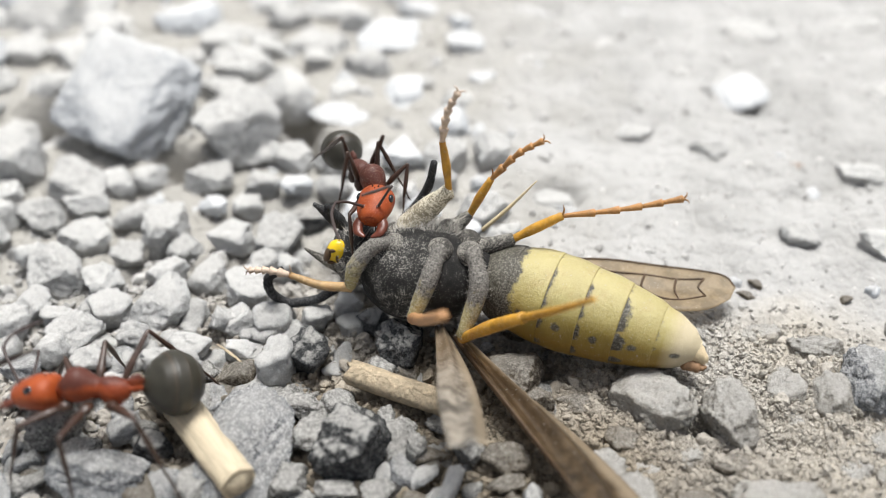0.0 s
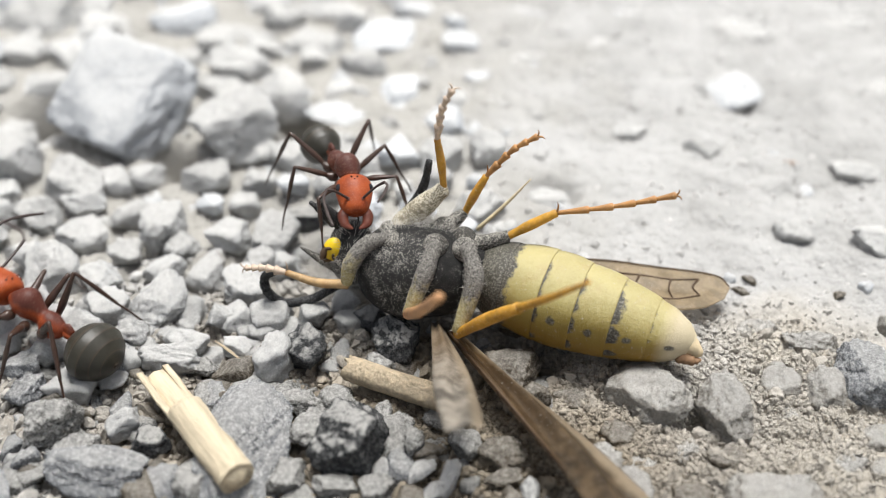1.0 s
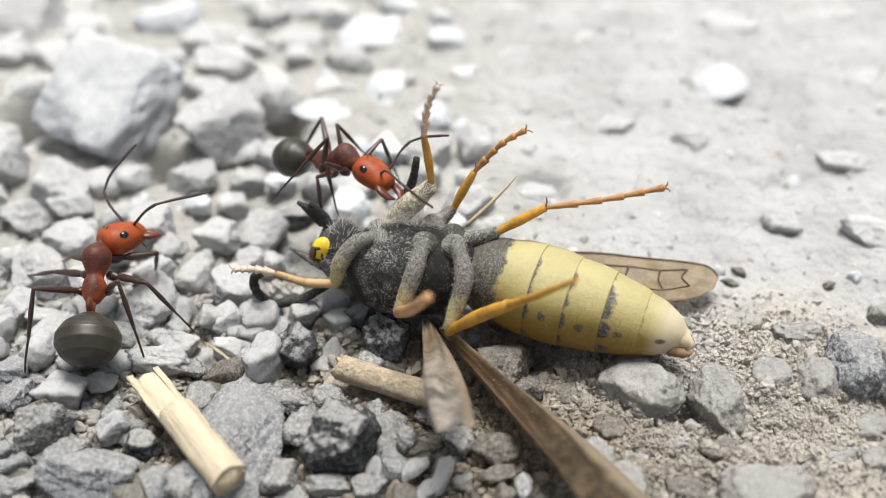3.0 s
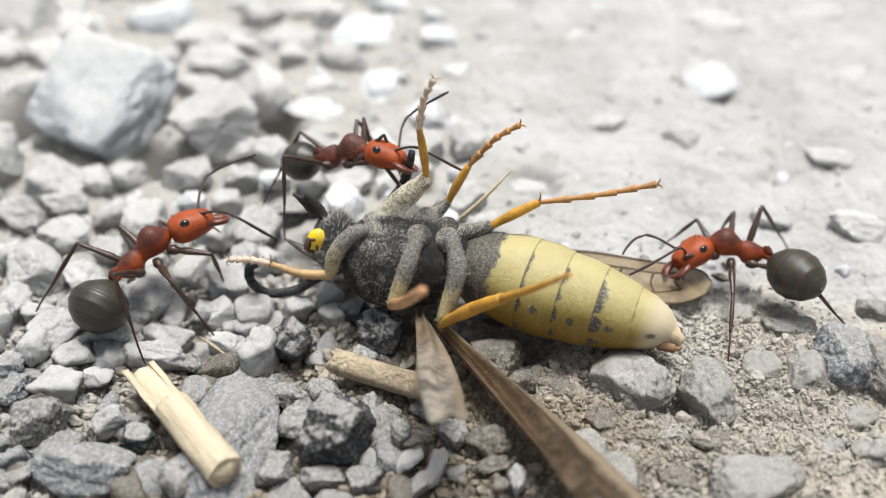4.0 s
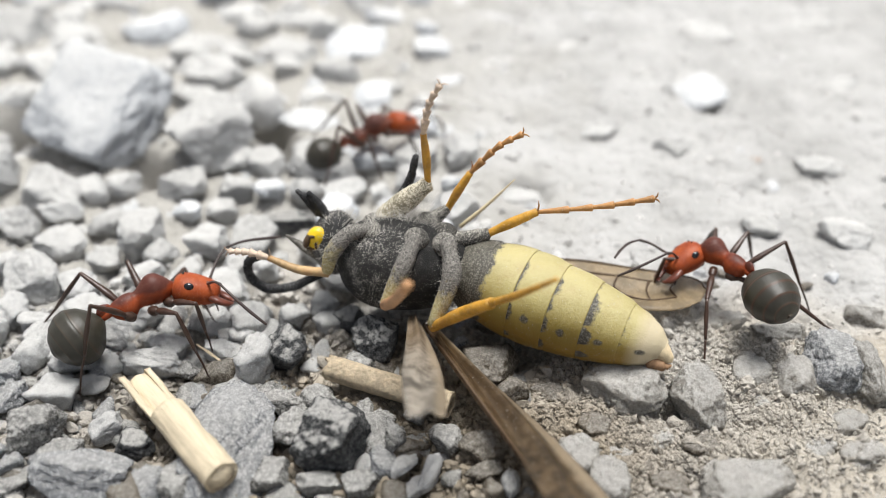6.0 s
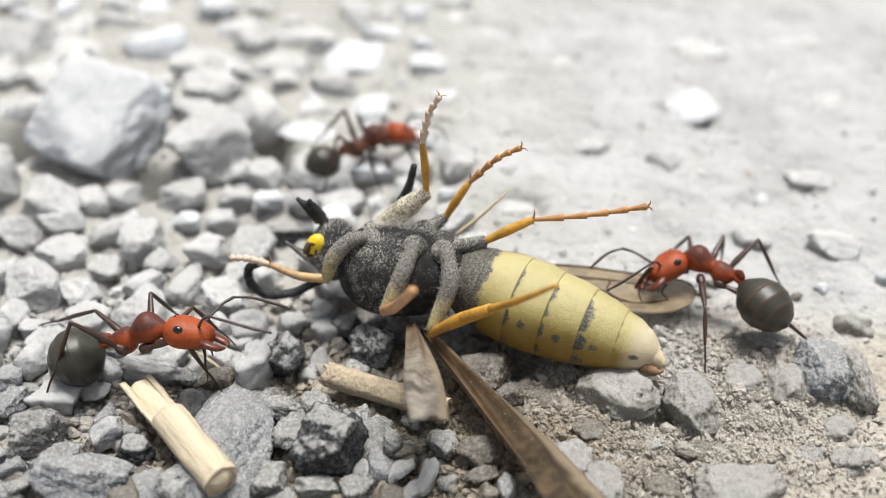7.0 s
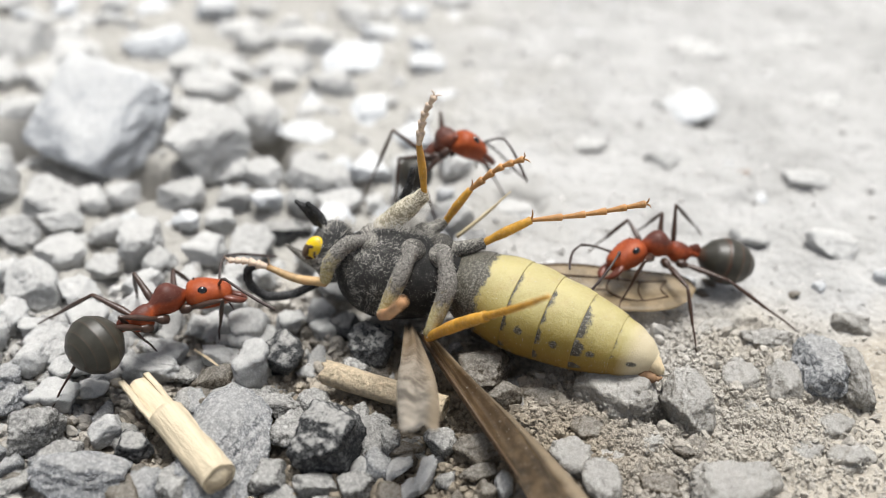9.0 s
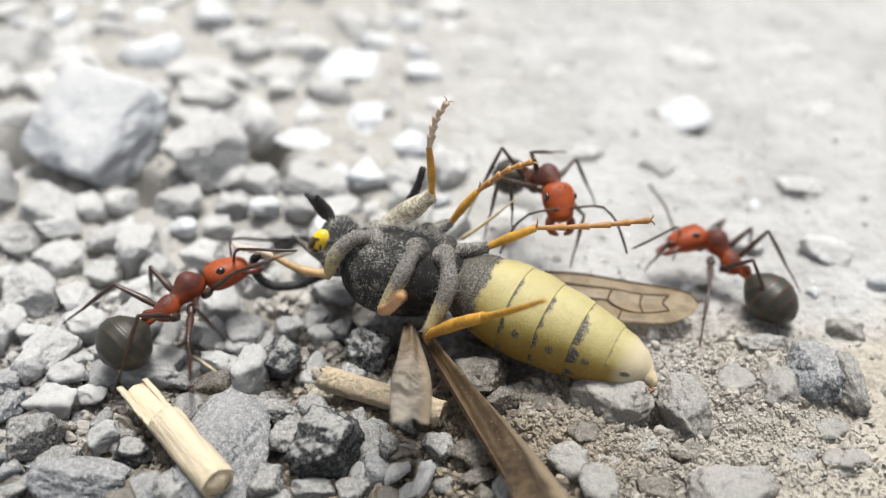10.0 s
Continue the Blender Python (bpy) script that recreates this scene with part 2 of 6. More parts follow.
M["ant_thorax"] = ant_red("ant_red_thorax", 0.16, ((0.17, 0.030, 0.010), (0.30, 0.058, 0.014)), 0.22)


def gaster_material(name, rim):
    k = Nodes(name, 0.42, 0.5)
    u = k.attr("along")
    n = k.noise(2.5, 4)
    c = k.mix(k.ramp(n, (0.3, 0.0), (0.7, 1.0)), (0.020, 0.0185, 0.013), (0.040, 0.0375, 0.027))
    c = k.mix(k.ramp(u, (0.0, 0.0), (0.86, 0.05), (0.98, 0.4)), c, (0.085, 0.05, 0.028))
    c = k.mix(k.ramp(k.math("ADD", u, k.math("MULTIPLY", k.math("SUBTRACT", n, 0.5), 0.3)), (0.05, rim), (0.25, 0.0)), c, (0.10, 0.032, 0.014))
    k.colour(c)
    f = k.noise(18, 3, 0.7)
    k.bump(f, 0.4, 0.02)
    return k.m


M["gaster"] = gaster_material("ant_dark_gaster", 0.0)
M["gaster_red"] = gaster_material("ant_red_rimmed_gaster", 0.5)


def abdomen_material(name, front, solid=0.0, body=((0.255, 0.20, 0.038), (0.35, 0.29, 0.08)), cream=False):
    """Waxy yellow plate under pale dust, its colour also made lighter above and darker below as by light from above.
    Its front rim carries a broken grey-black line, its middle a dark dot; front is how far back the black goes, solid
    how closed it is.
    """
    k = Nodes(name, 0.48, 0.4)
    u, g = k.attr("along"), k.attr("angle")
    n = k.noise(0.8, 4, 0.6)
    f = k.noise(13, 5, 0.8)
    blot = k.noise(2.6, 4, 0.65)
    wav = k.math("MULTIPLY", k.math("SUBTRACT", blot, 0.5), 0.06)
    ga = k.math("ADD", g, wav)
    c = k.mix(k.ramp(n, (0.36, 0.0), (0.62, 1.0)), *body)
    c = k.mix(k.ramp(ga, (0.37, 0.0), (0.45, 0.4), (0.54, 0.95), (0.8, 1.0)), c, (0.26, 0.15, 0.02))  # ochre flank and back, with the lower side's shade put into the colour
    c = k.mix(k.ramp(k.noise(2.0, 5, 0.7), (0.50, 0.0), (0.70, 0.6)), c, (0.27, 0.165, 0.035))  # dull stains
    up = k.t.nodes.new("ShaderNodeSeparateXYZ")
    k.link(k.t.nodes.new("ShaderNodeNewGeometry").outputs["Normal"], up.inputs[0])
    # settled dust on upward normals, which also paints in the lit upper side
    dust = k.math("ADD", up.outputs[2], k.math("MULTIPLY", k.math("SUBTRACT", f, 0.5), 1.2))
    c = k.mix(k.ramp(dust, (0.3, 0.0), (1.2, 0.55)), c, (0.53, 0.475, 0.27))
    c = k.mix(k.ramp(k.noise(24, 3, 0.8), (0.64, 0.0), (0.74, 0.35)), c, (0.68, 0.63, 0.48))
    if cream:  # the last plate fades to a dull cream
        c = k.mix(k.ramp(k.math("ADD", u, wav), (0.25, 0.0), (0.6, 0.9)), c, (0.56, 0.48, 0.33))
    dark = k.mix(k.ramp(k.noise(20, 3, 0.7), (0.48, 0.0), (0.62, 0.7)), (0.035, 0.033, 0.03), (0.28, 0.265, 0.23))
    line = k.ramp(ga, (0.26, 0.15), (0.30, 0.75), (0.40, 0.8), (0.42, 0.1), (0.44, 0.95), (0.485, 0.9), (0.50, 0.05), (0.525, 0.05), (0.54, 1.0), (0.57, 1.0), (0.59, 0.1))
    reach_ = k.math("MULTIPLY", k.math("MAXIMUM", line, solid), front)
    edge = k.math("SUBTRACT", k.math("SUBTRACT", u, reach_), k.math("ADD", k.math("MULTIPLY", k.math("SUBTRACT", f, 0.5), 0.22), k.math("MULTIPLY", k.math("SUBTRACT", blot, 0.5), 0.5)))
    c = k.mix(k.ramp(edge, (0.0, 0.95), (0.09, 0.0)), c, dark)
    du = k.math("MULTIPLY", k.math("SUBTRACT", u, 0.56), 5.0)
    dg = k.math("MULTIPLY", k.math("SUBTRACT", ga, 0.462), 34.0)
    r = k.math("ADD", k.math("ADD", k.math("MULTIPLY", du, du), k.math("MULTIPLY", dg, dg)), k.math("MULTIPLY", k.math("SUBTRACT", f, 0.5), 0.8))
    c = k.mix(k.ramp(r, (0.12, 0.9), (0.4, 0.0)), c, dark)
    k.colour(c)
    k.bump(n, 0.5, 0.15)
    k.bump(f, 0.7, 0.04)
    return k.m


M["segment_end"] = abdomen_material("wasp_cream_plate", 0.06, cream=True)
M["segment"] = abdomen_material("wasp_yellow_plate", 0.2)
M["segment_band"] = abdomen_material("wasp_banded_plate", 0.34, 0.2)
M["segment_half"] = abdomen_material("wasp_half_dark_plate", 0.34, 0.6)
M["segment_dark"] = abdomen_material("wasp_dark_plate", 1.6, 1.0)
M["tail"] = plain("wasp_brown_tail", (0.24, 0.14, 0.075), 0.6, 0.3, 4, 0.5)
M["segment_tip"] = plain("wasp_pale_tip", (0.58, 0.47, 0.30), 0.5, 0.4, 3, 0.5)


def wing_material(name, col, clear, root=None):
    k = Nodes(name, 0.35, 0.5)
    n = k.noise(1.6, 6, 0.7)
    col2 = tuple(v * (0.35 if root else 0.72) for v in col)
    base = k.mix(k.ramp(n, (0.43, 0.0), (0.57, 1.0)), col2, col)
    if root:  # browner where it leaves the body; the fold's lit edge painted as a pale band
        e = k.math("ADD", k.attr("along"), k.math("MULTIPLY", k.math("SUBTRACT", k.noise(0.8, 4), 0.5), 0.5))
        base = k.mix(k.ramp(e, (0.1, 0.8), (0.6, 0.0)), base, root)
        f = k.math("ADD", k.attr("across"), k.math("MULTIPLY", k.math("SUBTRACT", k.noise(1.3, 5), 0.5), 0.4))
        base = k.mix(k.ramp(f, (0.66, 0.0), (0.86, 0.7)), base, (0.44, 0.355, 0.25))
    base = k.mix(k.ramp(k.noise(12, 3, 0.8), (0.62, 0.0), (0.72, 0.8)), base, (0.75, 0.70, 0.6))
    k.colour(base)
    k.bump(n, 0.4, 0.06)
    t = k.t.nodes.new("ShaderNodeBsdfTranslucent")
    k.link(base, t.inputs[0])
    g = k.t.nodes.new("ShaderNodeBsdfTransparent")
    a = k.t.nodes.new("ShaderNodeMixShader")
    a.inputs[0].default_value = 0.4
    k.link(k.b.outputs[0], a.inputs[1])
    k.link(t.outputs[0], a.inputs[2])
    b = k.t.nodes.new("ShaderNodeMixShader")
    b.inputs[0].default_value = clear
    k.link(a.outputs[0], b.inputs[1])
    k.link(g.outputs[0], b.inputs[2])
    k.link(b.outputs[0], k.t.nodes["Material Output"].inputs[0])
    return k.m


M["wing"] = wing_material("amber_wing_membrane", (0.42, 0.325, 0.20), 0.3)
M["wing_pale"] = wing_material("pale_wing_membrane", (0.56, 0.505, 0.43), 0.30, (0.27, 0.19, 0.11))
M["wing_dark"] = wing_material("folded_wing_membrane", (0.155, 0.108, 0.062), 0.12, (0.17, 0.105, 0.05))


def straw_material(name, col, ring):
    k = Nodes(name, 0.7, 0.3)
    mp = k.put("ShaderNodeMapping")
    k.link(k.co, mp.inputs[0])
    mp.inputs["Scale"].default_value = (0.12, 1, 1) if not ring else (1, 1, 1)
    n = k.noise(5, 6, 0.7, mp.outputs[0])
    b = k.noise(0.7, 3)
    c = k.mix(k.ramp(n, (0.32, 0.0), (0.62, 1.0)), tuple(v * 0.66 for v in col), col)
    c = k.mix(k.ramp(b, (0.5, 0.0), (0.72, 0.5)), c, tuple(v * 0.75 for v in col))
    k.colour(c)
    k.bump(n, 1.0, 0.3 if ring else 0.1)
    k.bump(k.noise(9, 4, 0.7), 0.8 if ring else 0.3, 0.08)
    return k.m


M["straw"] = straw_material("dry_straw", (0.66, 0.56, 0.40), False)
M["twig"] = straw_material("dry_stalk", (0.76, 0.62, 0.43), True)


# ---- mesh helpers: all in millimetres ----
def mesh_of(name, verts, faces, material, smooth=True, attrs=None):
    me = bpy.data.meshes.new(name)
    v = np.asarray(verts, dtype=float) * MM
    me.from_pydata(v.tolist() if len(v) < 60000 else v, [], faces)
    if smooth:
        me.polygons.foreach_set("use_smooth", np.ones(len(me.polygons), dtype=bool))
    for key, vals in (attrs or {}).items():
        me.attributes.new(key, "FLOAT", "POINT").data.foreach_set("value", np.asarray(vals, dtype=np.float32))
    me.materials.append(M[material])
    me.update()
    return me


def part(name, made, material, parent=None, label="", m=None, attrs=None, smooth=True):
    """Links one mesh, from (verts, faces), as ONE object under a thing or a part."""
    ob = new(name, mesh_of(name, made[0], made[1], material, smooth, attrs))
    if parent is not None:
        ob.parent = parent
    if m is not None:
        ob.matrix_basis = m
    if label:
        tagged(ob, label)
    return ob


def join(*made):
    vs, fs = [], []
    for v, f in made:
        k = len(vs)
        vs.extend(tuple(p) for p in v)
        fs.extend(tuple(i + k for i in q) for q in f)
    return vs, fs


def spline(pts, n):
    """A smooth line through a few points, n samples a span."""
    p = [np.array(q, float) for q in pts]
    p = [2 * p[0] - p[1]] + p + [2 * p[-1] - p[-2]]
    out = []
    for a, b, c, d in zip(p, p[1:], p[2:], p[3:]):
        for i in range(n):
            t = i / n
            out.append(0.5 * (2 * b + (c - a) * t + (2 * a - 5 * b + 4 * c - d) * t * t + (3 * b - a - 3 * c + d) * t**3))
    out.append(p[-2])
    return np.array(out)


def tube(pts, radii, segs=10, n=5, flat=1.0, wobble=0.0, seed=0):
    """A tapered limb through points, closed at both ends."""
    line = spline(pts, n)
    rs = np.interp(np.linspace(0, 1, len(line)), np.linspace(0, 1, len(radii)), radii)
    rng = np.random.default_rng(seed)
    vs, fs = [], []
    up = np.array((0.0, 0.0, 1.0))
    for i, (c, r) in enumerate(zip(line, rs)):
        d = line[min(i + 1, len(line) - 1)] - line[max(i - 1, 0)]
        d = d / np.linalg.norm(d)
        s = np.cross(d, up)
        if np.linalg.norm(s) < 0.2:
            s = np.cross(d, (0.0, 1.0, 0.0))
        s = s / np.linalg.norm(s)
        u = np.cross(s, d)
        r = r * (1 + wobble * rng.uniform(-1, 1))
        for k in range(segs):
            a = 2 * math.pi * k / segs
            vs.append(c + r * (math.cos(a) * s + flat * math.sin(a) * u))
    for i in range(len(line) - 1):
        for k in range(segs):
            j = (k + 1) % segs
            fs.append((i * segs + k, i * segs + j, (i + 1) * segs + j, (i + 1) * segs + k))
    for i, o in ((0, -1), (len(line) - 1, 1)):
        d = line[1] - line[0] if o < 0 else line[-1] - line[-2]
        vs.append(line[i] + o * d / np.linalg.norm(d) * rs[i] * 0.6)
        t = len(vs) - 1
        for k in range(segs):
            q = (i * segs + k, i * segs + (k + 1) % segs)
            fs.append((q[1], q[0], t) if o < 0 else (q[0], q[1], t))
    return vs, fs


def lathe(profile, segs=20, wide=1.0, high=1.0, n=4, lift=None):
    """A body turned round the x axis from (x, radius) pairs; wide and high squash it, lift raises its middle line along x."""
    line = spline([(x, r, (lift(x) if lift else 0.0)) for x, r in profile], n)
    vs, fs, al, an = [], [], [], []
    x0, x1 = line[0][0], line[-1][0]
    for x, r, z in line:
        for k in range(segs):
            a = 2 * math.pi * k / segs
            vs.append((x, max(r, 0.002) * wide * math.cos(a), z + max(r, 0.002) * high * math.sin(a)))
            al.append((x - x0) / (x1 - x0))
            an.append(k / segs)
    for i in range(len(line) - 1):
        for k in range(segs):
            j = (k + 1) % segs
            fs.append((i * segs + k, i * segs + j, (i + 1) * segs + j, (i + 1) * segs + k))
    fs.append(tuple(range(segs))[::-1])
    fs.append(tuple((len(line) - 1) * segs + k for k in range(segs)))
    if x1 < x0:
        fs = [q[::-1] for q in fs]
    fs = [q[::-1] for q in fs]
    return (vs, fs), {"along": al, "angle": an}


def blob(c, r, segs=14, rings=8):
    """An ellipsoid."""
    vs, fs = [], []
    for i in range(rings + 1):
        p = math.pi * i / rings
        for k in range(segs):
            a = 2 * math.pi * k / segs
            vs.append((c[0] + r[0] * math.sin(p) * math.cos(a), c[1] + r[1] * math.sin(p) * math.sin(a), c[2] + r[2] * math.cos(p)))
    for i in range(rings):
        for k in range(segs):
            j = (k + 1) % segs
            fs.append((i * segs + k, (i + 1) * segs + k, (i + 1) * segs + j, i * segs + j))
    return vs, fs


def moved(made, m):
    return [m @ Vector(v) for v in made[0]], made[1]


def axes_pose(o, ahead, up=(0, 0, 1)):
    """The pose at o (millimetres) whose x axis points ahead and whose z axis leans to up."""
    x = Vector(ahead).normalized()
    y = Vector(up).cross(x)
    if y.length < 0.05:
        y = Vector((0, 1, 0))
    y.normalize()
    z = x.cross(y)
    m = Matrix((x, y, z)).transposed().to_4x4()
    m.translation = Vector(o) * MM
    return m


# ---- noise for shapes ----
_perm = np.random.default_rng(5).random(65536)


def lattice(i, j, k):
    return _perm[(i * 73856093 ^ j * 19349663 ^ k * 83492791) & 65535]


def value_noise(p):
    """Smooth noise of points (n, 3), 0 to 1."""
    i = np.floor(p).astype(np.int64)
    f = p - i
    f = f * f * (3 - 2 * f)
    out = 0
    for a in (0, 1):
        for b in (0, 1):
            for c in (0, 1):
                w = (f[:, 0] if a else 1 - f[:, 0]) * (f[:, 1] if b else 1 - f[:, 1]) * (f[:, 2] if c else 1 - f[:, 2])
                out = out + w * lattice(i[:, 0] + a, i[:, 1] + b, i[:, 2] + c)
    return out


def fbm(p, octaves=4, gain=0.5):
    out, amp, tot = 0, 1.0, 0.0
    for o in range(octaves):
        out = out + amp * value_noise(p * 2.03**o + 17.3 * o)
        tot += amp
        amp *= gain
    return out / tot


# ---- the ground ----
# gaps between the stones, dug extra deep to gather dark shade: place, radius, depth
HOLLOWS = [(-17.69, 7.91, 1.19, 3.2), (-7.22, 8.35, 0.90, 3.2), (-6.61, 6.43, 0.77, 3.0), (-11.69, 5.23, 0.85, 2.4), (3.31, 3.34, 0.87, 0.9), (2.20, -4.97, 1.00, 1.0), (6.92, -7.56, 0.41, 0.9), (-2.78, -2.44, 1.06, 0.7), (-15.53, 3.34, 0.82, 1.2), (-4.15, 4.84, 0.60, 1.0), (-3.21, 4.27, 0.59, 0.9), (11.80, 10.41, 0.83, 0.9)]


def ground_height(x, y):
    """Height in millimetres of the crushed-stone ground; the added hollows are deep so that shade darkens them."""
    p = np.stack([x, y, 0 * x], 1)
    h = 0.7 * (fbm(p * 0.16, 3) - 0.5)
    packed = np.clip((y + 3.0 + 0.25 * x) / 5.0, 0, 1)
    rough = 1.0 - 0.62 * packed
    h = h + packed * 0.9 * (np.abs(fbm(p * 0.42 + 70, 3, 0.55) - 0.5) ** 0.8)
    g = fbm(p * 2.2 + 9, 3, 0.6)
    h = h + rough * (0.75 * (fbm(p * 0.75 + 40, 3) - 0.5) + 0.42 * (1 - np.abs(2 * g - 1)) - 0.22)
    h = h - 0.42 * np.clip((3.0 - x) / 3.0, 0, 1) * np.clip((9.0 - y) / 6.0, 0, 1)  # the loose stones stand proud on this side
    for hx, hy, hr, deep in HOLLOWS:
        h = h - deep * np.exp(-(((x - hx) ** 2 + (y - hy) ** 2) / hr**2) ** 1.5)
    return h + rough * 0.2 * (value_noise(p * 5.0 + 3) - 0.5)


def axis_steps(lo, hi, step):
    core = np.arange(lo, hi + 1e-6, step)
    out = [step * 1.6**i for i in range(1, 26)]
    run = np.cumsum(out)
    run = run[run < 4000]
    return np.concatenate([lo - run[::-1], core, hi + run])


def make_ground():
    xs, ys = axis_steps(-25, 25, 0.11), axis_steps(-14, 30, 0.11)
    gx, gy = np.meshgrid(xs, ys)
    x, y = gx.ravel(), gy.ravel()
    v = np.stack([x, y, ground_height(x, y)], 1) * MM
    w, h = len(xs), len(ys)
    i = (np.arange(h - 1)[:, None] * w + np.arange(w - 1)[None]).ravel()
    f = np.stack([i, i + 1, i + w + 1, i + w], 1)
    me = bpy.data.meshes.new("ground")
    me.vertices.add(len(v))
    me.vertices.foreach_set("co", v.ravel())
    me.loops.add(f.size)
    me.loops.foreach_set("vertex_index", f.ravel())
    me.polygons.add(len(f))
    me.polygons.foreach_set("loop_start", np.arange(len(f)) * 4)
    me.polygons.foreach_set("use_smooth", np.ones(len(f), dtype=bool))
    me.update(calc_edges=True)
    me.materials.append(M["ground"])
    tagged(new("ground", me), "pale dusty ground of crushed limestone and sand", "ground", kind="structure")


make_ground()

# ---- stones ----
_balls = {}


def ball(level):
    if level not in _balls:
        bm = bmesh.new()
        bmesh.ops.create_icosphere(bm, subdivisions=level, radius=1.0)
        v = np.array([q.co[:] for q in bm.verts])
        _balls[level] = (v / np.linalg.norm(v, axis=1)[:, None], np.array([[q.index for q in f.verts] for f in bm.faces]))
        bm.free()
    return _balls[level]


def stone_shape(level, rng, size, cuts=11, rough=0.07, keen=30, boxy=False, low=0.62):
    """A broken stone: a ball cut by random planes, its edges worn, its faces pitted."""
    d, f = ball(level)
    n = rng.normal(size=(cuts, 3))
    n /= np.linalg.norm(n, axis=1)[:, None]
    n[0] = (0.1 * rng.normal(), 0.1 * rng.normal(), 1.0)
    h = rng.uniform(low, 0.95, cuts)
    if boxy:  # a block with six main faces, its corners broken off
        box = np.concatenate([np.eye(3), -np.eye(3)]) + rng.normal(0, 0.3, (6, 3))
        n = np.concatenate([box / np.linalg.norm(box, axis=1)[:, None], n[:4]])
        h = np.concatenate([rng.uniform(0.68, 0.82, 6), rng.uniform(0.8, 1.0, 4)])
    q = h[None] / np.maximum(d @ n.T, 0.12)
    q = np.concatenate([q, np.full((len(d), 1), 1.12)], 1)
    r = -np.log(np.exp(-keen * q).sum(1)) / keen
    v = d * r[:, None]
    o = rng.uniform(0, 50, 3)
    s = float(np.mean(size))
    v = v * (1 + rough * 2 * (fbm(d * 2.2 + o, 3) - 0.5) + rough * 0.9 * (fbm(d * 7.0 * max(s, 0.5) + o, 3, 0.6) - 0.5) + (0.26 / max(s, 0.7)) * (fbm(d * 4.5 * max(s, 0.6) + o, 3, 0.65) - 0.5))[:, None]
    v = v / np.abs(v).max(0)[None]
    return v * np.array(size), f


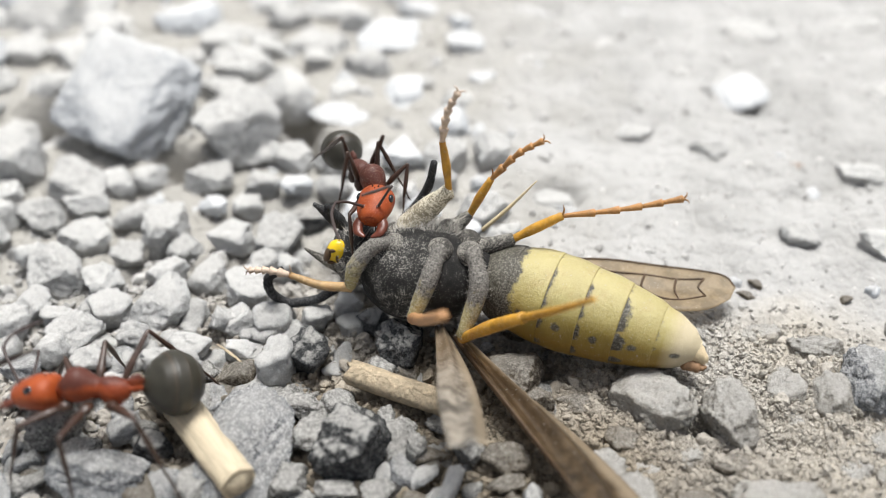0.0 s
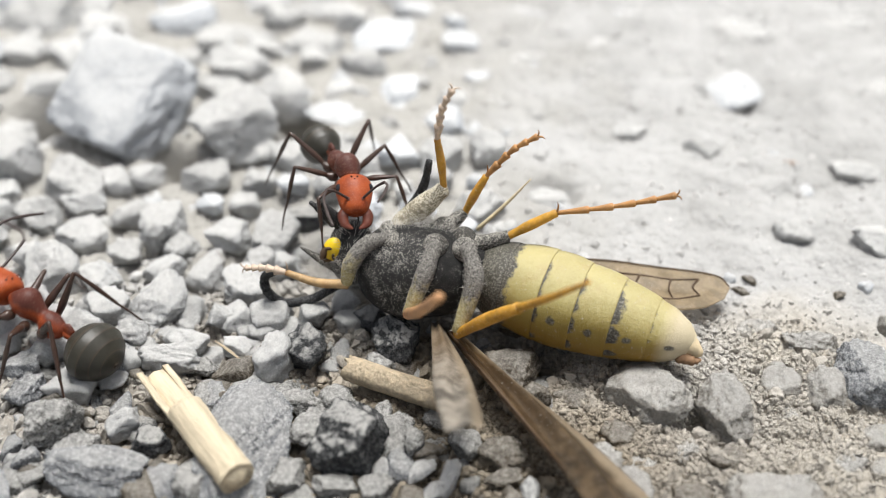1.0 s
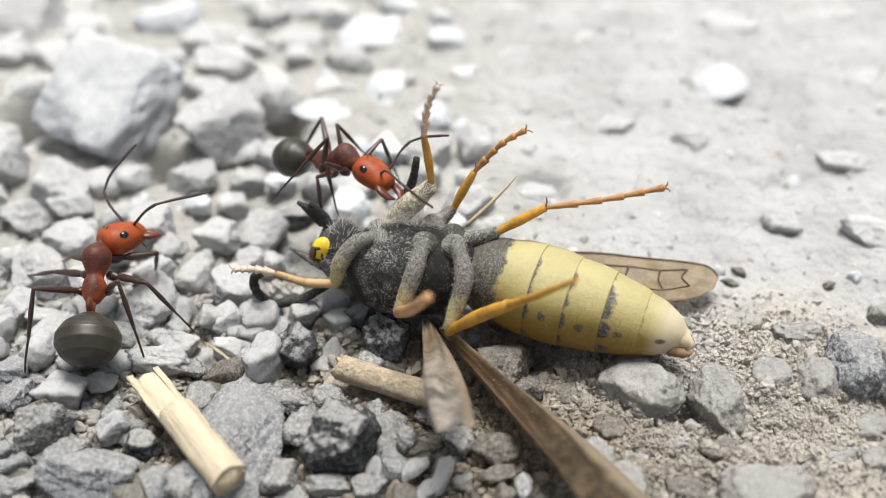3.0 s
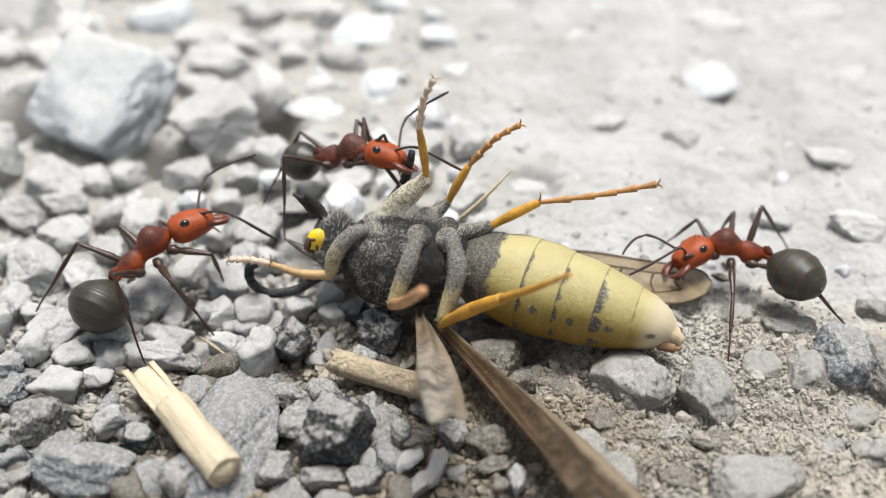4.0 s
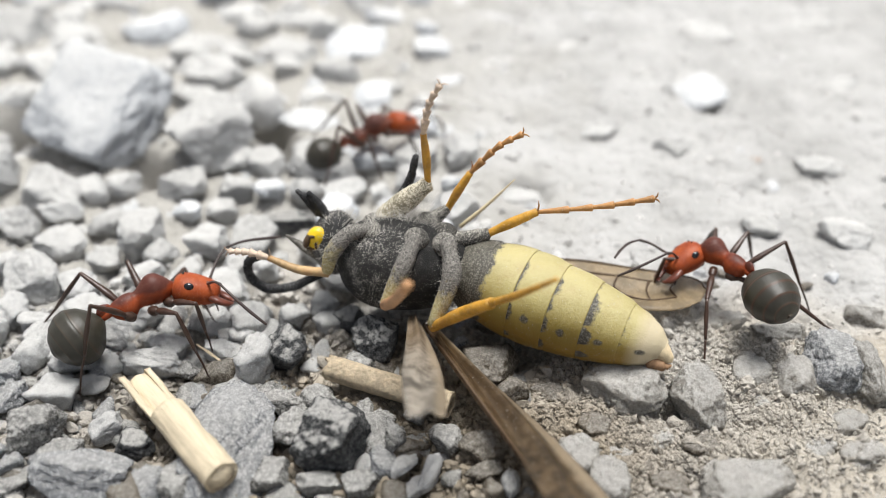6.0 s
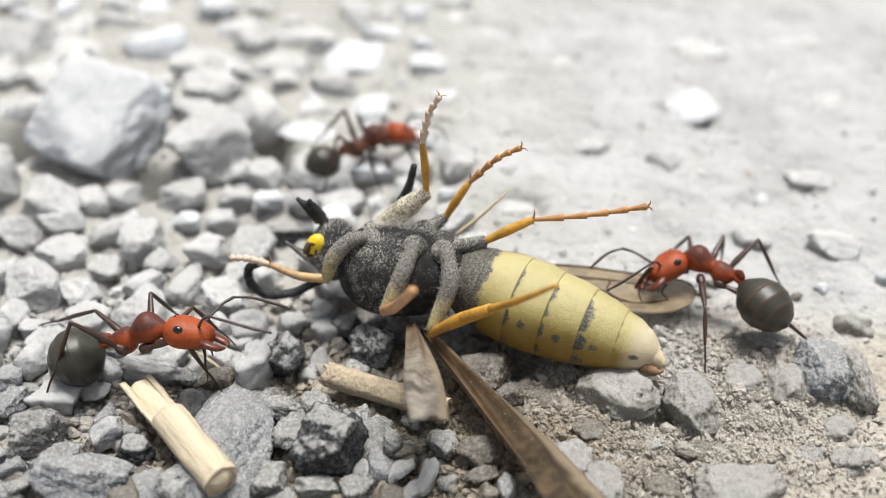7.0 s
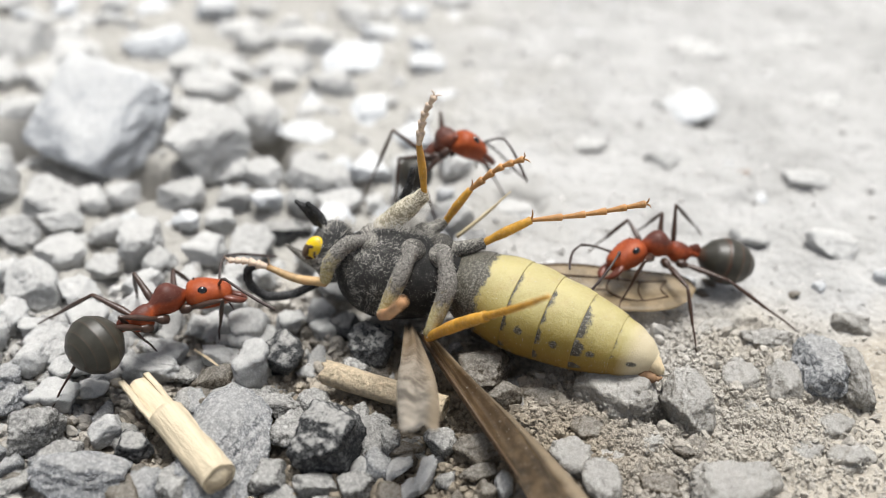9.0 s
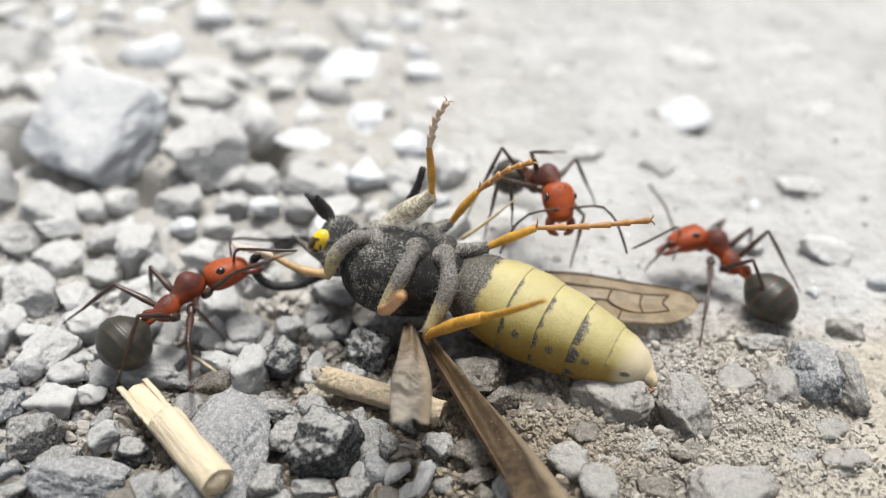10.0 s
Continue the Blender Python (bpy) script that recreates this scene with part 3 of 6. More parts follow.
# x, y, z of the middle, half width, half depth, half height in millimetres, turn, lean, kind
# kinds run paler to the back, painting in the light's falloff
STONES = [
    (-14.50, 7.84, 1.09, 3.12, 3.04, 1.22, -14, 24, 'chalk'),
    (-9.29, 6.04, 0.89, 1.87, 1.64, 0.99, 20, 22, 'white'),
    (-14.03, 16.86, 0.06, 1.71, 1.65, 1.16, 0, 0, 'chalk'),
    (-11.00, 15.48, 0.02, 1.94, 0.80, 0.40, 0, 0, 'white'),
    (-15.09, 3.38, 0.72, 1.66, 1.33, 0.80, -20, 20, 'white'),
    (-18.52, 10.25, 0.04, 1.53, 1.18, 0.83, 0, 0, 'white'),
    (-10.03, 3.94, 0.04, 1.01, 1.05, 0.73, 0, 0, 'white'),
    (-10.88, 0.71, 0.23, 0.82, 1.11, 0.78, 0, 0, 'white'),
    (-14.10, -1.76, 0.24, 1.07, 1.12, 0.78, 0, 0, 'white'),
    (-12.28, -2.01, 0.19, 0.77, 0.93, 0.65, 20, 0, 'white'),
    (-10.26, -3.15, 0.21, 1.13, 1.39, 0.69, 0, 0, 'white'),
    (-12.54, -4.59, 0.26, 0.95, 0.88, 0.53, 0, 0, 'white'),
    (-5.52, 8.45, 0.02, 1.43, 0.90, 0.45, 0, 0, 'chalk'),
    (-3.89, 15.13, 0.21, 1.67, 1.37, 0.69, 0, 12, 'chalk'),
    (-0.51, 14.73, 0.03, 1.12, 0.96, 0.67, 0, 0, 'chalk'),
    (11.80, 11.28, 0.15, 1.41, 1.00, 0.50, 30, 14, 'chalk'),
    (15.72, 13.23, -0.12, 2.75, 1.71, 0.68, 0, 10, 'chalk'),
    (-4.73, 5.10, 0.03, 1.57, 1.05, 0.53, 0, 0, 'white'),
    # dark slab standing in for a brownish, leaf-like plant fragment
    (-5.80, 1.82, 0.02, 1.26, 0.53, 0.32, 35, 0, 'dark'),
    (-6.84, 0.44, 0.20, 0.82, 0.93, 0.65, 0, 0, 'white'),
    (-7.42, -2.15, 0.19, 0.97, 0.92, 0.65, 0, 0, 'white'),
    (-3.18, -8.89, 0.45, 1.21, 1.01, 0.91, 5, 0, 'dark'),
    (-4.36, -8.38, 0.26, 0.73, 0.75, 0.53, 0, 0, 'grey'),
    (-4.75, -7.33, 0.18, 0.78, 0.51, 0.36, 10, 0, 'grey'),
    (-3.74, -7.04, 0.18, 0.65, 0.51, 0.36, 0, 0, 'grey'),
    (-4.94, -5.22, 0.31, 0.68, 0.69, 0.62, 0, 0, 'dark'),
    (-5.83, -5.58, 0.36, 0.61, 0.80, 0.72, 0, 0, 'white'),
    (-2.03, -4.77, 0.32, 0.95, 0.91, 0.64, 0, 0, 'dark'),
    (1.48, -6.05, 0.24, 0.91, 0.94, 0.47, 0, 0, 'brown'),
    (-6.02, -8.80, 0.27, 1.51, 2.55, 0.89, -14, 6, 'blue'),
    (-11.86, -6.83, 0.25, 0.86, 0.72, 0.51, 0, 0, 'white'),
    (-10.82, -6.29, 0.16, 0.52, 0.46, 0.32, 0, 0, 'white'),
    (-9.86, -8.29, 0.15, 0.56, 0.44, 0.31, 20, 0, 'white'),
    (-9.25, -5.52, 0.19, 1.10, 0.53, 0.37, 0, 0, 'white'),
    (-13.14, -5.27, 0.24, 0.75, 0.69, 0.48, 0, 0, 'white'),
    (-10.04, -9.91, 0.27, 1.59, 0.91, 0.54, 0, 0, 'blue'),
    (-11.92, -8.49, 0.26, 0.99, 0.75, 0.53, 0, 0, 'grey'),
    (-7.31, -10.09, 0.26, 0.63, 0.76, 0.53, 0, 0, 'grey'),
    (-8.97, -8.83, 0.18, 0.69, 0.51, 0.36, 0, 0, 'dark'),
    (-1.38, -8.68, 0.19, 0.36, 0.55, 0.38, 0, 0, 'grey'),
    (-0.79, -7.72, 0.11, 0.37, 0.32, 0.23, 0, 0, 'grey'),
    (-2.35, -7.57, 0.14, 0.34, 0.40, 0.28, 0, 0, 'grey'),
    (-1.66, -7.99, 0.13, 0.37, 0.36, 0.25, 0, 0, 'grey'),
    (-1.02, -9.69, 0.12, 0.54, 0.34, 0.24, 40, 0, 'white'),
    (-0.38, -9.92, 0.24, 0.29, 0.68, 0.48, -20, 0, 'white'),
    (-0.77, -10.41, 0.13, 0.56, 0.37, 0.26, 20, 0, 'white'),
    (1.23, -9.06, 0.20, 0.75, 0.58, 0.41, 0, 0, 'brown'),
    (1.34, -9.82, 0.11, 0.70, 0.30, 0.21, 20, 0, 'brown'),
    (1.38, -10.49, 0.13, 0.37, 0.37, 0.26, 0, 0, 'brown'),
    (1.94, -10.48, 0.17, 0.28, 0.48, 0.34, 0, 0, 'white'),
    (0.07, -8.65, 0.21, 0.56, 0.59, 0.41, 0, 0, 'grey'),
    (5.58, -6.90, 0.45, 1.35, 1.28, 0.90, -10, 0, 'blue'),
    (7.69, -7.45, 0.44, 0.85, 1.26, 0.88, 0, 0, 'grey'),
    (9.58, -6.05, 0.29, 0.79, 0.84, 0.59, 0, 0, 'white'),
    (9.70, -7.24, 0.13, 0.43, 0.37, 0.26, 0, 0, 'white'),
    (10.84, -6.57, 0.29, 0.70, 0.83, 0.58, 0, 0, 'white'),
    (12.05, -6.06, 0.55, 0.97, 1.22, 1.10, 0, 0, 'blue'),
    (13.06, -6.42, 0.44, 0.74, 1.26, 0.88, 0, 0, 'white'),
    (11.96, -8.04, 0.18, 0.70, 0.52, 0.36, 0, 0, 'white'),
    (8.51, -10.39, 0.36, 1.44, 1.03, 0.72, 0, 0, 'white'),
    (4.05, -9.29, 0.24, 0.74, 0.70, 0.49, 0, 0, 'grey'),
    (5.32, -8.98, 0.11, 0.91, 0.31, 0.22, 15, 0, 'white'),
    (4.63, -8.12, 0.21, 0.58, 0.60, 0.42, 0, 0, 'brown'),
    (4.69, -10.14, 0.28, 0.66, 0.79, 0.55, 0, 0, 'grey'),
    (14.17, -3.49, 0.14, 0.78, 0.67, 0.47, 0, 0, 'white'),
    (10.97, -4.50, 0.23, 0.95, 0.66, 0.46, 0, 0, 'white'),
    (9.41, -3.79, 0.17, 0.78, 0.49, 0.34, 0, 0, 'white'),
    (3.06, 3.12, 0.02, 0.86, 0.67, 0.47, 0, 0, 'white'),
    (-6.85, 4.91, 0.03, 0.89, 0.80, 0.56, 0, 0, 'white'),
    (-7.95, 3.41, 0.02, 0.82, 0.67, 0.47, 0, 0, 'white'),
    (-20.80, 16.30, 0.05, 1.92, 1.31, 0.92, 0, 0, 'white'),
    (-17.77, 16.32, 0.03, 1.64, 0.98, 0.69, 0, 0, 'white'),
    (-7.09, 14.62, 0.03, 1.60, 0.96, 0.67, 0, 0, 'white'),
    (-6.93, 18.13, 0.03, 1.97, 0.84, 0.59, 0, 0, 'white'),
    (2.53, 13.55, 0.02, 1.31, 0.69, 0.48, 0, 0, 'white'),
    (3.30, 18.13, 0.03, 1.97, 0.84, 0.59, 0, 0, 'chalk'),
    (8.89, 17.52, 0.03, 2.23, 0.83, 0.58, 0, 0, 'chalk'),
    (12.86, 16.33, 0.03, 1.64, 0.82, 0.57, 0, 0, 'white'),
    (3.89, -1.04, 0.12, 0.79, 0.59, 0.41, 0, 0, 'white'),
    (-3.62, -1.37, 0.15, 0.98, 0.70, 0.49, 0, 0, 'white'),
    (-6.21, -3.72, 0.23, 0.75, 0.67, 0.47, 0, 0, 'white'),
    (-7.13, -4.92, 0.14, 0.54, 0.39, 0.27, 0, 0, 'white'),
    (-7.90, -3.67, 0.19, 0.60, 0.53, 0.37, 0, 0, 'white'),
    (-8.79, -4.73, 0.20, 0.73, 0.56, 0.40, 0, 0, 'white'),
    (-2.56, -5.69, 0.16, 0.53, 0.47, 0.33, 0, 0, 'grey'),
    (1.99, -7.10, 0.17, 0.68, 0.49, 0.34, 0, 0, 'brown'),
    (3.37, -6.89, 0.19, 0.69, 0.53, 0.37, 0, 0, 'brown'),
    (-11.61, -5.69, 0.16, 0.71, 0.47, 0.33, 0, 0, 'white'),
    (-13.05, -7.14, 0.21, 0.68, 0.61, 0.43, 0, 0, 'blue'),
    (-10.90, -9.24, 0.18, 0.81, 0.50, 0.35, 0, 0, 'grey'),
    (-4.83, -9.85, 0.20, 0.64, 0.57, 0.40, 0, 0, 'grey'),
    (-3.53, -10.12, 0.17, 0.79, 0.49, 0.34, 0, 0, 'grey'),
    (-2.27, -10.21, 0.17, 0.63, 0.49, 0.34, 0, 0, 'grey'),
    (6.52, -8.59, 0.14, 0.66, 0.39, 0.27, 0, 0, 'grey'),
    (7.58, -9.03, 0.16, 0.65, 0.47, 0.33, 0, 0, 'brown'),
    (10.83, -9.03, 0.16, 0.65, 0.47, 0.33, 0, 0, 'white'),
    (12.21, -9.26, 0.20, 0.81, 0.58, 0.41, 0, 0, 'white'),
    (6.54, -10.21, 0.17, 0.79, 0.49, 0.34, 0, 0, 'brown'),
    (-15.83, 1.47, 0.03, 1.00, 0.75, 0.52, 0, 0, 'white'),
    (-13.72, 0.31, 0.16, 1.06, 0.78, 0.55, 20, 0, 'white'),
    (-12.45, 1.81, 0.03, 0.88, 0.75, 0.53, 0, 0, 'white'),
    (-14.36, -3.23, 0.15, 0.75, 0.72, 0.50, 0, 0, 'white'),
    (-8.93, -1.34, 0.18, 0.83, 0.85, 0.59, 0, 0, 'white'),
    (-9.99, -0.14, 0.14, 0.73, 0.68, 0.47, 30, 0, 'white'),
    (-8.42, 0.33, 0.15, 0.82, 0.73, 0.51, 0, 0, 'white'),
    (-7.02, -1.06, 0.14, 0.71, 0.66, 0.46, 0, 0, 'white'),
    (-14.39, 2.26, 0.02, 0.97, 0.66, 0.46, 0, 0, 'white'),
    (-13.36, 3.59, 0.02, 0.87, 0.62, 0.44, 0, 0, 'white'),
    (-12.36, 3.96, 0.02, 0.75, 0.58, 0.40, 40, 0, 'white'),
    (-17.03, 7.14, 0.02, 1.40, 0.67, 0.47, 0, 0, 'white'),
    (-11.89, -0.62, 0.15, 0.80, 0.72, 0.50, 0, 0, 'white'),
    (-15.25, -0.76, 0.14, 0.68, 0.67, 0.47, 0, 0, 'white'),
    (-8.26, 5.31, 0.02, 0.90, 0.65, 0.45, 20, 0, 'white'),
    (-3.80, 3.41, 0.02, 1.00, 0.67, 0.47, 0, 0, 'white'),
    (-6.23, -1.05, 0.13, 0.59, 0.61, 0.43, 0, 0, 'white'),
    (-7.34, -3.69, 0.20, 0.67, 0.58, 0.41, 30, 0, 'white'),
    (-8.07, -5.66, 0.13, 0.53, 0.38, 0.27, 0, 0, 'grey'),
    (-4.92, -3.67, 0.19, 0.63, 0.53, 0.37, 0, 0, 'white'),
    (-4.08, -2.79, 0.12, 0.65, 0.59, 0.41, 10, 0, 'white'),
    (-3.08, -3.46, 0.11, 0.56, 0.54, 0.38, 0, 0, 'dark'),
    (-6.52, -4.17, 0.15, 0.48, 0.44, 0.31, 0, 0, 'white'),
    (-13.31, -3.67, 0.19, 0.82, 0.53, 0.37, 0, 0, 'white'),
    (-10.62, -4.70, 0.17, 0.62, 0.48, 0.33, 0, 0, 'white'),
    (-13.62, -5.99, 0.22, 0.78, 0.63, 0.44, 0, 0, 'blue'),
    (-2.39, 18.13, 0.03, 1.69, 0.74, 0.52, 0, 0, 'chalk'),
    (-10.39, 18.44, 0.03, 1.70, 0.85, 0.59, 0, 0, 'white'),
    (-16.26, 19.07, 0.03, 1.43, 0.75, 0.53, 0, 0, 'white'),
    (18.17, 17.52, 0.03, 1.95, 0.83, 0.58, 0, 0, 'white'),
    (18.06, 10.98, 0.04, 1.50, 1.05, 0.73, 0, 0, 'white'),
    (5.80, 14.63, 0.02, 1.33, 0.70, 0.49, 0, 0, 'white'),
    (9.48, 12.51, 0.02, 1.16, 0.68, 0.47, 0, 0, 'white'),
    (0.89, 9.59, 0.02, 0.98, 0.53, 0.37, 0, 0, 'white'),
    (-2.65, 11.50, 0.02, 1.11, 0.60, 0.42, 0, 0, 'white'),
    (6.57, 7.79, 0.02, 0.94, 0.51, 0.36, 0, 0, 'white'),
    (9.67, 6.52, 0.02, 1.01, 0.55, 0.39, 0, 0, 'white'),
    (15.00, 4.91, 0.02, 1.12, 0.64, 0.45, 0, 0, 'white'),
    (14.68, 0.49, 0.15, 1.02, 0.73, 0.51, 0, 0, 'white'),
    (11.79, 1.19, 0.11, 0.83, 0.55, 0.38, 0, 0, 'white'),
    (12.69, 5.40, 0.01, 0.36, 0.31, 0.28, 0, 0, 'rust'),
]
STONE_WORDS = {
    "blue": "bluish grey broken limestone lying in the gravel",
    "dusty": "rounded limestone lump coated with pale dust",
    "rust": "tiny rust-orange crumb on the pale dust",
    "chalk": "large pale bluish limestone block half sunk in dust",
    "white": "pale dusty limestone chip lying in the gravel",
    "grey": "grey rough limestone lump lying in the gravel",
    "dark": "dark grey angular stone with a dusty top",
    "brown": "earthy brown pebble coated with dust",
}


def lies_on(x, y, r):
    """Whether a pebble here would sit on the straw, the stalk or the long wing."""
    for ax, ay, bx, by, w in ((-9.3, -6.6, -6.0, -10.5, 0.55), (-3.5, -6.2, 0.4, -7.75, 0.45), (-0.6, -5.0, 5.0, -12.0, 0.9)):
        t = min(max(((x - ax) * (bx - ax) + (y - ay) * (by - ay)) / ((bx - ax) ** 2 + (by - ay) ** 2), 0.0), 1.0)
        if math.hypot(x - ax - t * (bx - ax), y - ay - t * (by - ay)) < w + r:
            return True
    return False


def spare_stones():
    """More broken stones that fill the loose bed between the named ones."""
    rng = np.random.default_rng(77)
    out, tries = [], 0
    while len(out) < 110 and tries < 9000:
        tries += 1
        x, y = rng.uniform(-24, 2), rng.uniform(-4.5, 24)
        if y > 6 and x > -9 and rng.random() < 0.6 or lies_on(x, y, 0.6):
            continue
        a = rng.uniform(0.5, 1.2) * (1.45 if y > 4 else 1.0)
        b = a * rng.uniform(0.65, 1.0)
        if any(abs(x - s[0]) < s[3] * 0.75 + a * 0.75 and abs(y - s[1]) < s[4] * 0.75 + b * 0.75 for s in STONES + out):
            continue
        if math.hypot((x + 1.0) / 4.5, (y + 3.0) / 2.2) < 1:
            continue
        out.append((x, y, 0.12, a, b, a * rng.uniform(0.5, 0.8), rng.uniform(0, 180), 0, "chalk" if rng.random() < 0.3 else "white"))
    return out


def make_stones():
    for i, (x, y, z, a, b, c, turn, lean, kind) in enumerate(STONES + spare_stones()):
        rng = np.random.default_rng(500 + i)
        proud = x < 3.0 and y < 8.0
        far = y > 8.0 and lean < 15
        sunk = x > 3.0 and y < -3.0  # half buried in the trodden earth
        if sunk and (kind in ("white", "grey") or kind == "blue" and x < 7):
            kind = "dusty"
        if proud:
            c = c * 1.25
        slab = lean > 15
        if i == 0:
            rng = np.random.default_rng(11)
        keen = 24 if sunk or far else 28 if slab else 60
        cuts = int(rng.integers(7, 12)) if slab else int(rng.integers(6, 10))
        boxy = lean > 23 or kind == "dark" or rng.random() < 0.3
        v, f = stone_shape(5 if max(a, b) > 0.9 else 4, rng, (a, b, c), cuts, 0.16 if sunk else 0.13 if slab else 0.10, keen, boxy and not sunk, 0.62 if slab or sunk else 0.52)
        ob = part("stone", (v, f.tolist()), kind)
        g = float(ground_height(np.array([x]), np.array([y]))[0])
        lift = 0.22 if proud else -0.45 * c if far and x > 0 else -0.05 * c if far else -0.15 if sunk else 0.0
        ob.matrix_basis = at(x, y, z + g * (0.8 if proud else 0.5) + lift, lean or rng.uniform(-4, 16), rng.uniform(-9, 9), turn + rng.uniform(-18, 18) * (lean == 0))
        tagged(ob, STONE_WORDS[kind], "stone", "stones of the gravel")


make_stones()


def make_pebbles():
    rng = np.random.default_rng(23)
    shapes = []
    kinds = ("white", "grey", "blue", "chalk", "grey", "brown")
    for i in range(24):
        v, f = stone_shape(3, rng, (1.0, rng.uniform(0.65, 1.0), rng.uniform(0.5, 0.8)), 8, 0.13, 60, False, 0.45)
        shapes.append((mesh_of("pebble", v, f.tolist(), kinds[i % 6]), kinds[i % 6]))
    made = 0
    while made < 290:
        x, y = (rng.uniform(-13, 3.5), rng.uniform(-11.5, -3.2)) if rng.random() < 0.62 else (rng.uniform(-20, 20), rng.uniform(-11.5, 25))
        smooth = x > 1 and y > -1
        sandy = x > 2.5 and y < -3
        if (smooth or sandy) and rng.random() < 0.75:
            continue
        if any(abs(x - s[0]) < s[3] * 0.8 and abs(y - s[1]) < s[4] * 0.8 for s in STONES):
            continue
        r = rng.uniform(0.24, 0.62) * (0.75 if smooth else 1.0) * (1.5 if x < 0 and rng.random() < 0.35 else 1.0)
        if lies_on(x, y, r * 0.8):
            continue
        me, kind = shapes[int(rng.integers(24))]
        # redraws dark kinds behind and pale ones in front: light gradient kept in colour
        while (y > -1 or x < -1.5 and y > -5.5) and kind in ("grey", "brown", "blue") or y < -3.2 and kind == "chalk" or y < -5.5 and kind == "white" and rng.random() < 0.5:
            me, kind = shapes[int(rng.integers(24))]
        ob = new("pebble", me)
        z = float(ground_height(np.array([x]), np.array([y]))[0])
        ob.matrix_basis = at(x, y, z + r * (0.12 if y < -1 else -0.22), rng.uniform(-20, 20), rng.uniform(-20, 20), rng.uniform(0, 360)) @ Matrix.Diagonal((r, r, r, 1))
        tagged(ob, {"white": "small pale pebble", "grey": "small grey pebble", "chalk": "small bluish white pebble", "blue": "small bluish grey pebble", "brown": "small earthy pebble"}[kind] + " bedded in the dusty gravel", "pebble", "loose pebbles")
        made += 1


make_pebbles()


def make_grit():
    rng = np.random.default_rng(31)
    shapes = [stone_shape(2, rng, (1.0, rng.uniform(0.6, 1.0), rng.uniform(0.4, 0.85)), 8, 0.25, 90, False, 0.4) for _ in range(14)]
    vs, fs, base = [], [], 0
    n = 10500
    x, y = rng.uniform(-23, 23, n), rng.uniform(-12.5, 27, n)
    r = np.exp(rng.normal(-1.85, 0.42, n)).clip(0.06, 0.42) * np.where(y > -1.5 - 0.25 * x, 0.72, 1.0)
    m = 6500  # the loose verge has a second, denser sprinkling
    x, y = np.concatenate([x, rng.triangular(-17, -6, 13, m)]), np.concatenate([y, rng.uniform(-12.5, -1.5, m)])
    r = np.concatenate([r, np.exp(rng.normal(-2.1, 0.42, m)).clip(0.06, 0.32)])
    n += m
    z = ground_height(x, y)
    for i in range(n):
        if (x[i] > 2.5 and y[i] < -3 and r[i] > 0.14 and rng.random() < 0.8) or (y[i] > (-2.5 if x[i] > 2 else 0) and rng.random() < 0.75):
            continue
        v, f = shapes[int(rng.integers(14))]
        e = Euler(rng.uniform(0, 6.28, 3)).to_matrix()
        w = (v * r[i]) @ np.array(e).T + (x[i], y[i], z[i] + r[i] * (0.25 if y[i] < -1.5 - 0.25 * x[i] else -0.15))
        vs.append(w)
        fs.append(f + base)
        base += len(v)
    # fine sand between the stones beyond the stalk and under the wasp
    crumbs = [stone_shape(1, rng, (1.0, rng.uniform(0.6, 1.0), rng.uniform(0.5, 0.9)), 5, 0.3, 60) for _ in range(12)]
    m = 34000
    x, y = rng.triangular(-5, 5.5, 14, m), rng.triangular(-12.0, -7.0, -3.0, m)
    r = np.exp(rng.normal(-2.95, 0.38, m)).clip(0.03, 0.14)
    z = ground_height(x, y)
    for i in range(m):
        v, f = crumbs[int(rng.integers(12))]
        e = Euler(rng.uniform(0, 6.28, 3)).to_matrix()
        vs.append((v * r[i]) @ np.array(e).T + (x[i], y[i], z[i] + r[i] * (0.5 if x[i] < 3 else 0.15)))
        fs.append(f + base)
        base += len(v)
    v, f = np.concatenate(vs) * MM, np.concatenate(fs)
    me = bpy.data.meshes.new("grit")
    me.vertices.add(len(v))
    me.vertices.foreach_set("co", v.ravel())
    me.loops.add(f.size)
    me.loops.foreach_set("vertex_index", f.ravel())
    me.polygons.add(len(f))
    me.polygons.foreach_set("loop_start", np.arange(len(f)) * 3)
    me.polygons.foreach_set("use_smooth", np.zeros(len(f), dtype=bool))
    me.update(calc_edges=True)
    me.materials.append(M["grit"])
    tagged(new("grit", me), "fine pale limestone grit scattered over the ground", "gravel", kind="stuff")


make_grit()


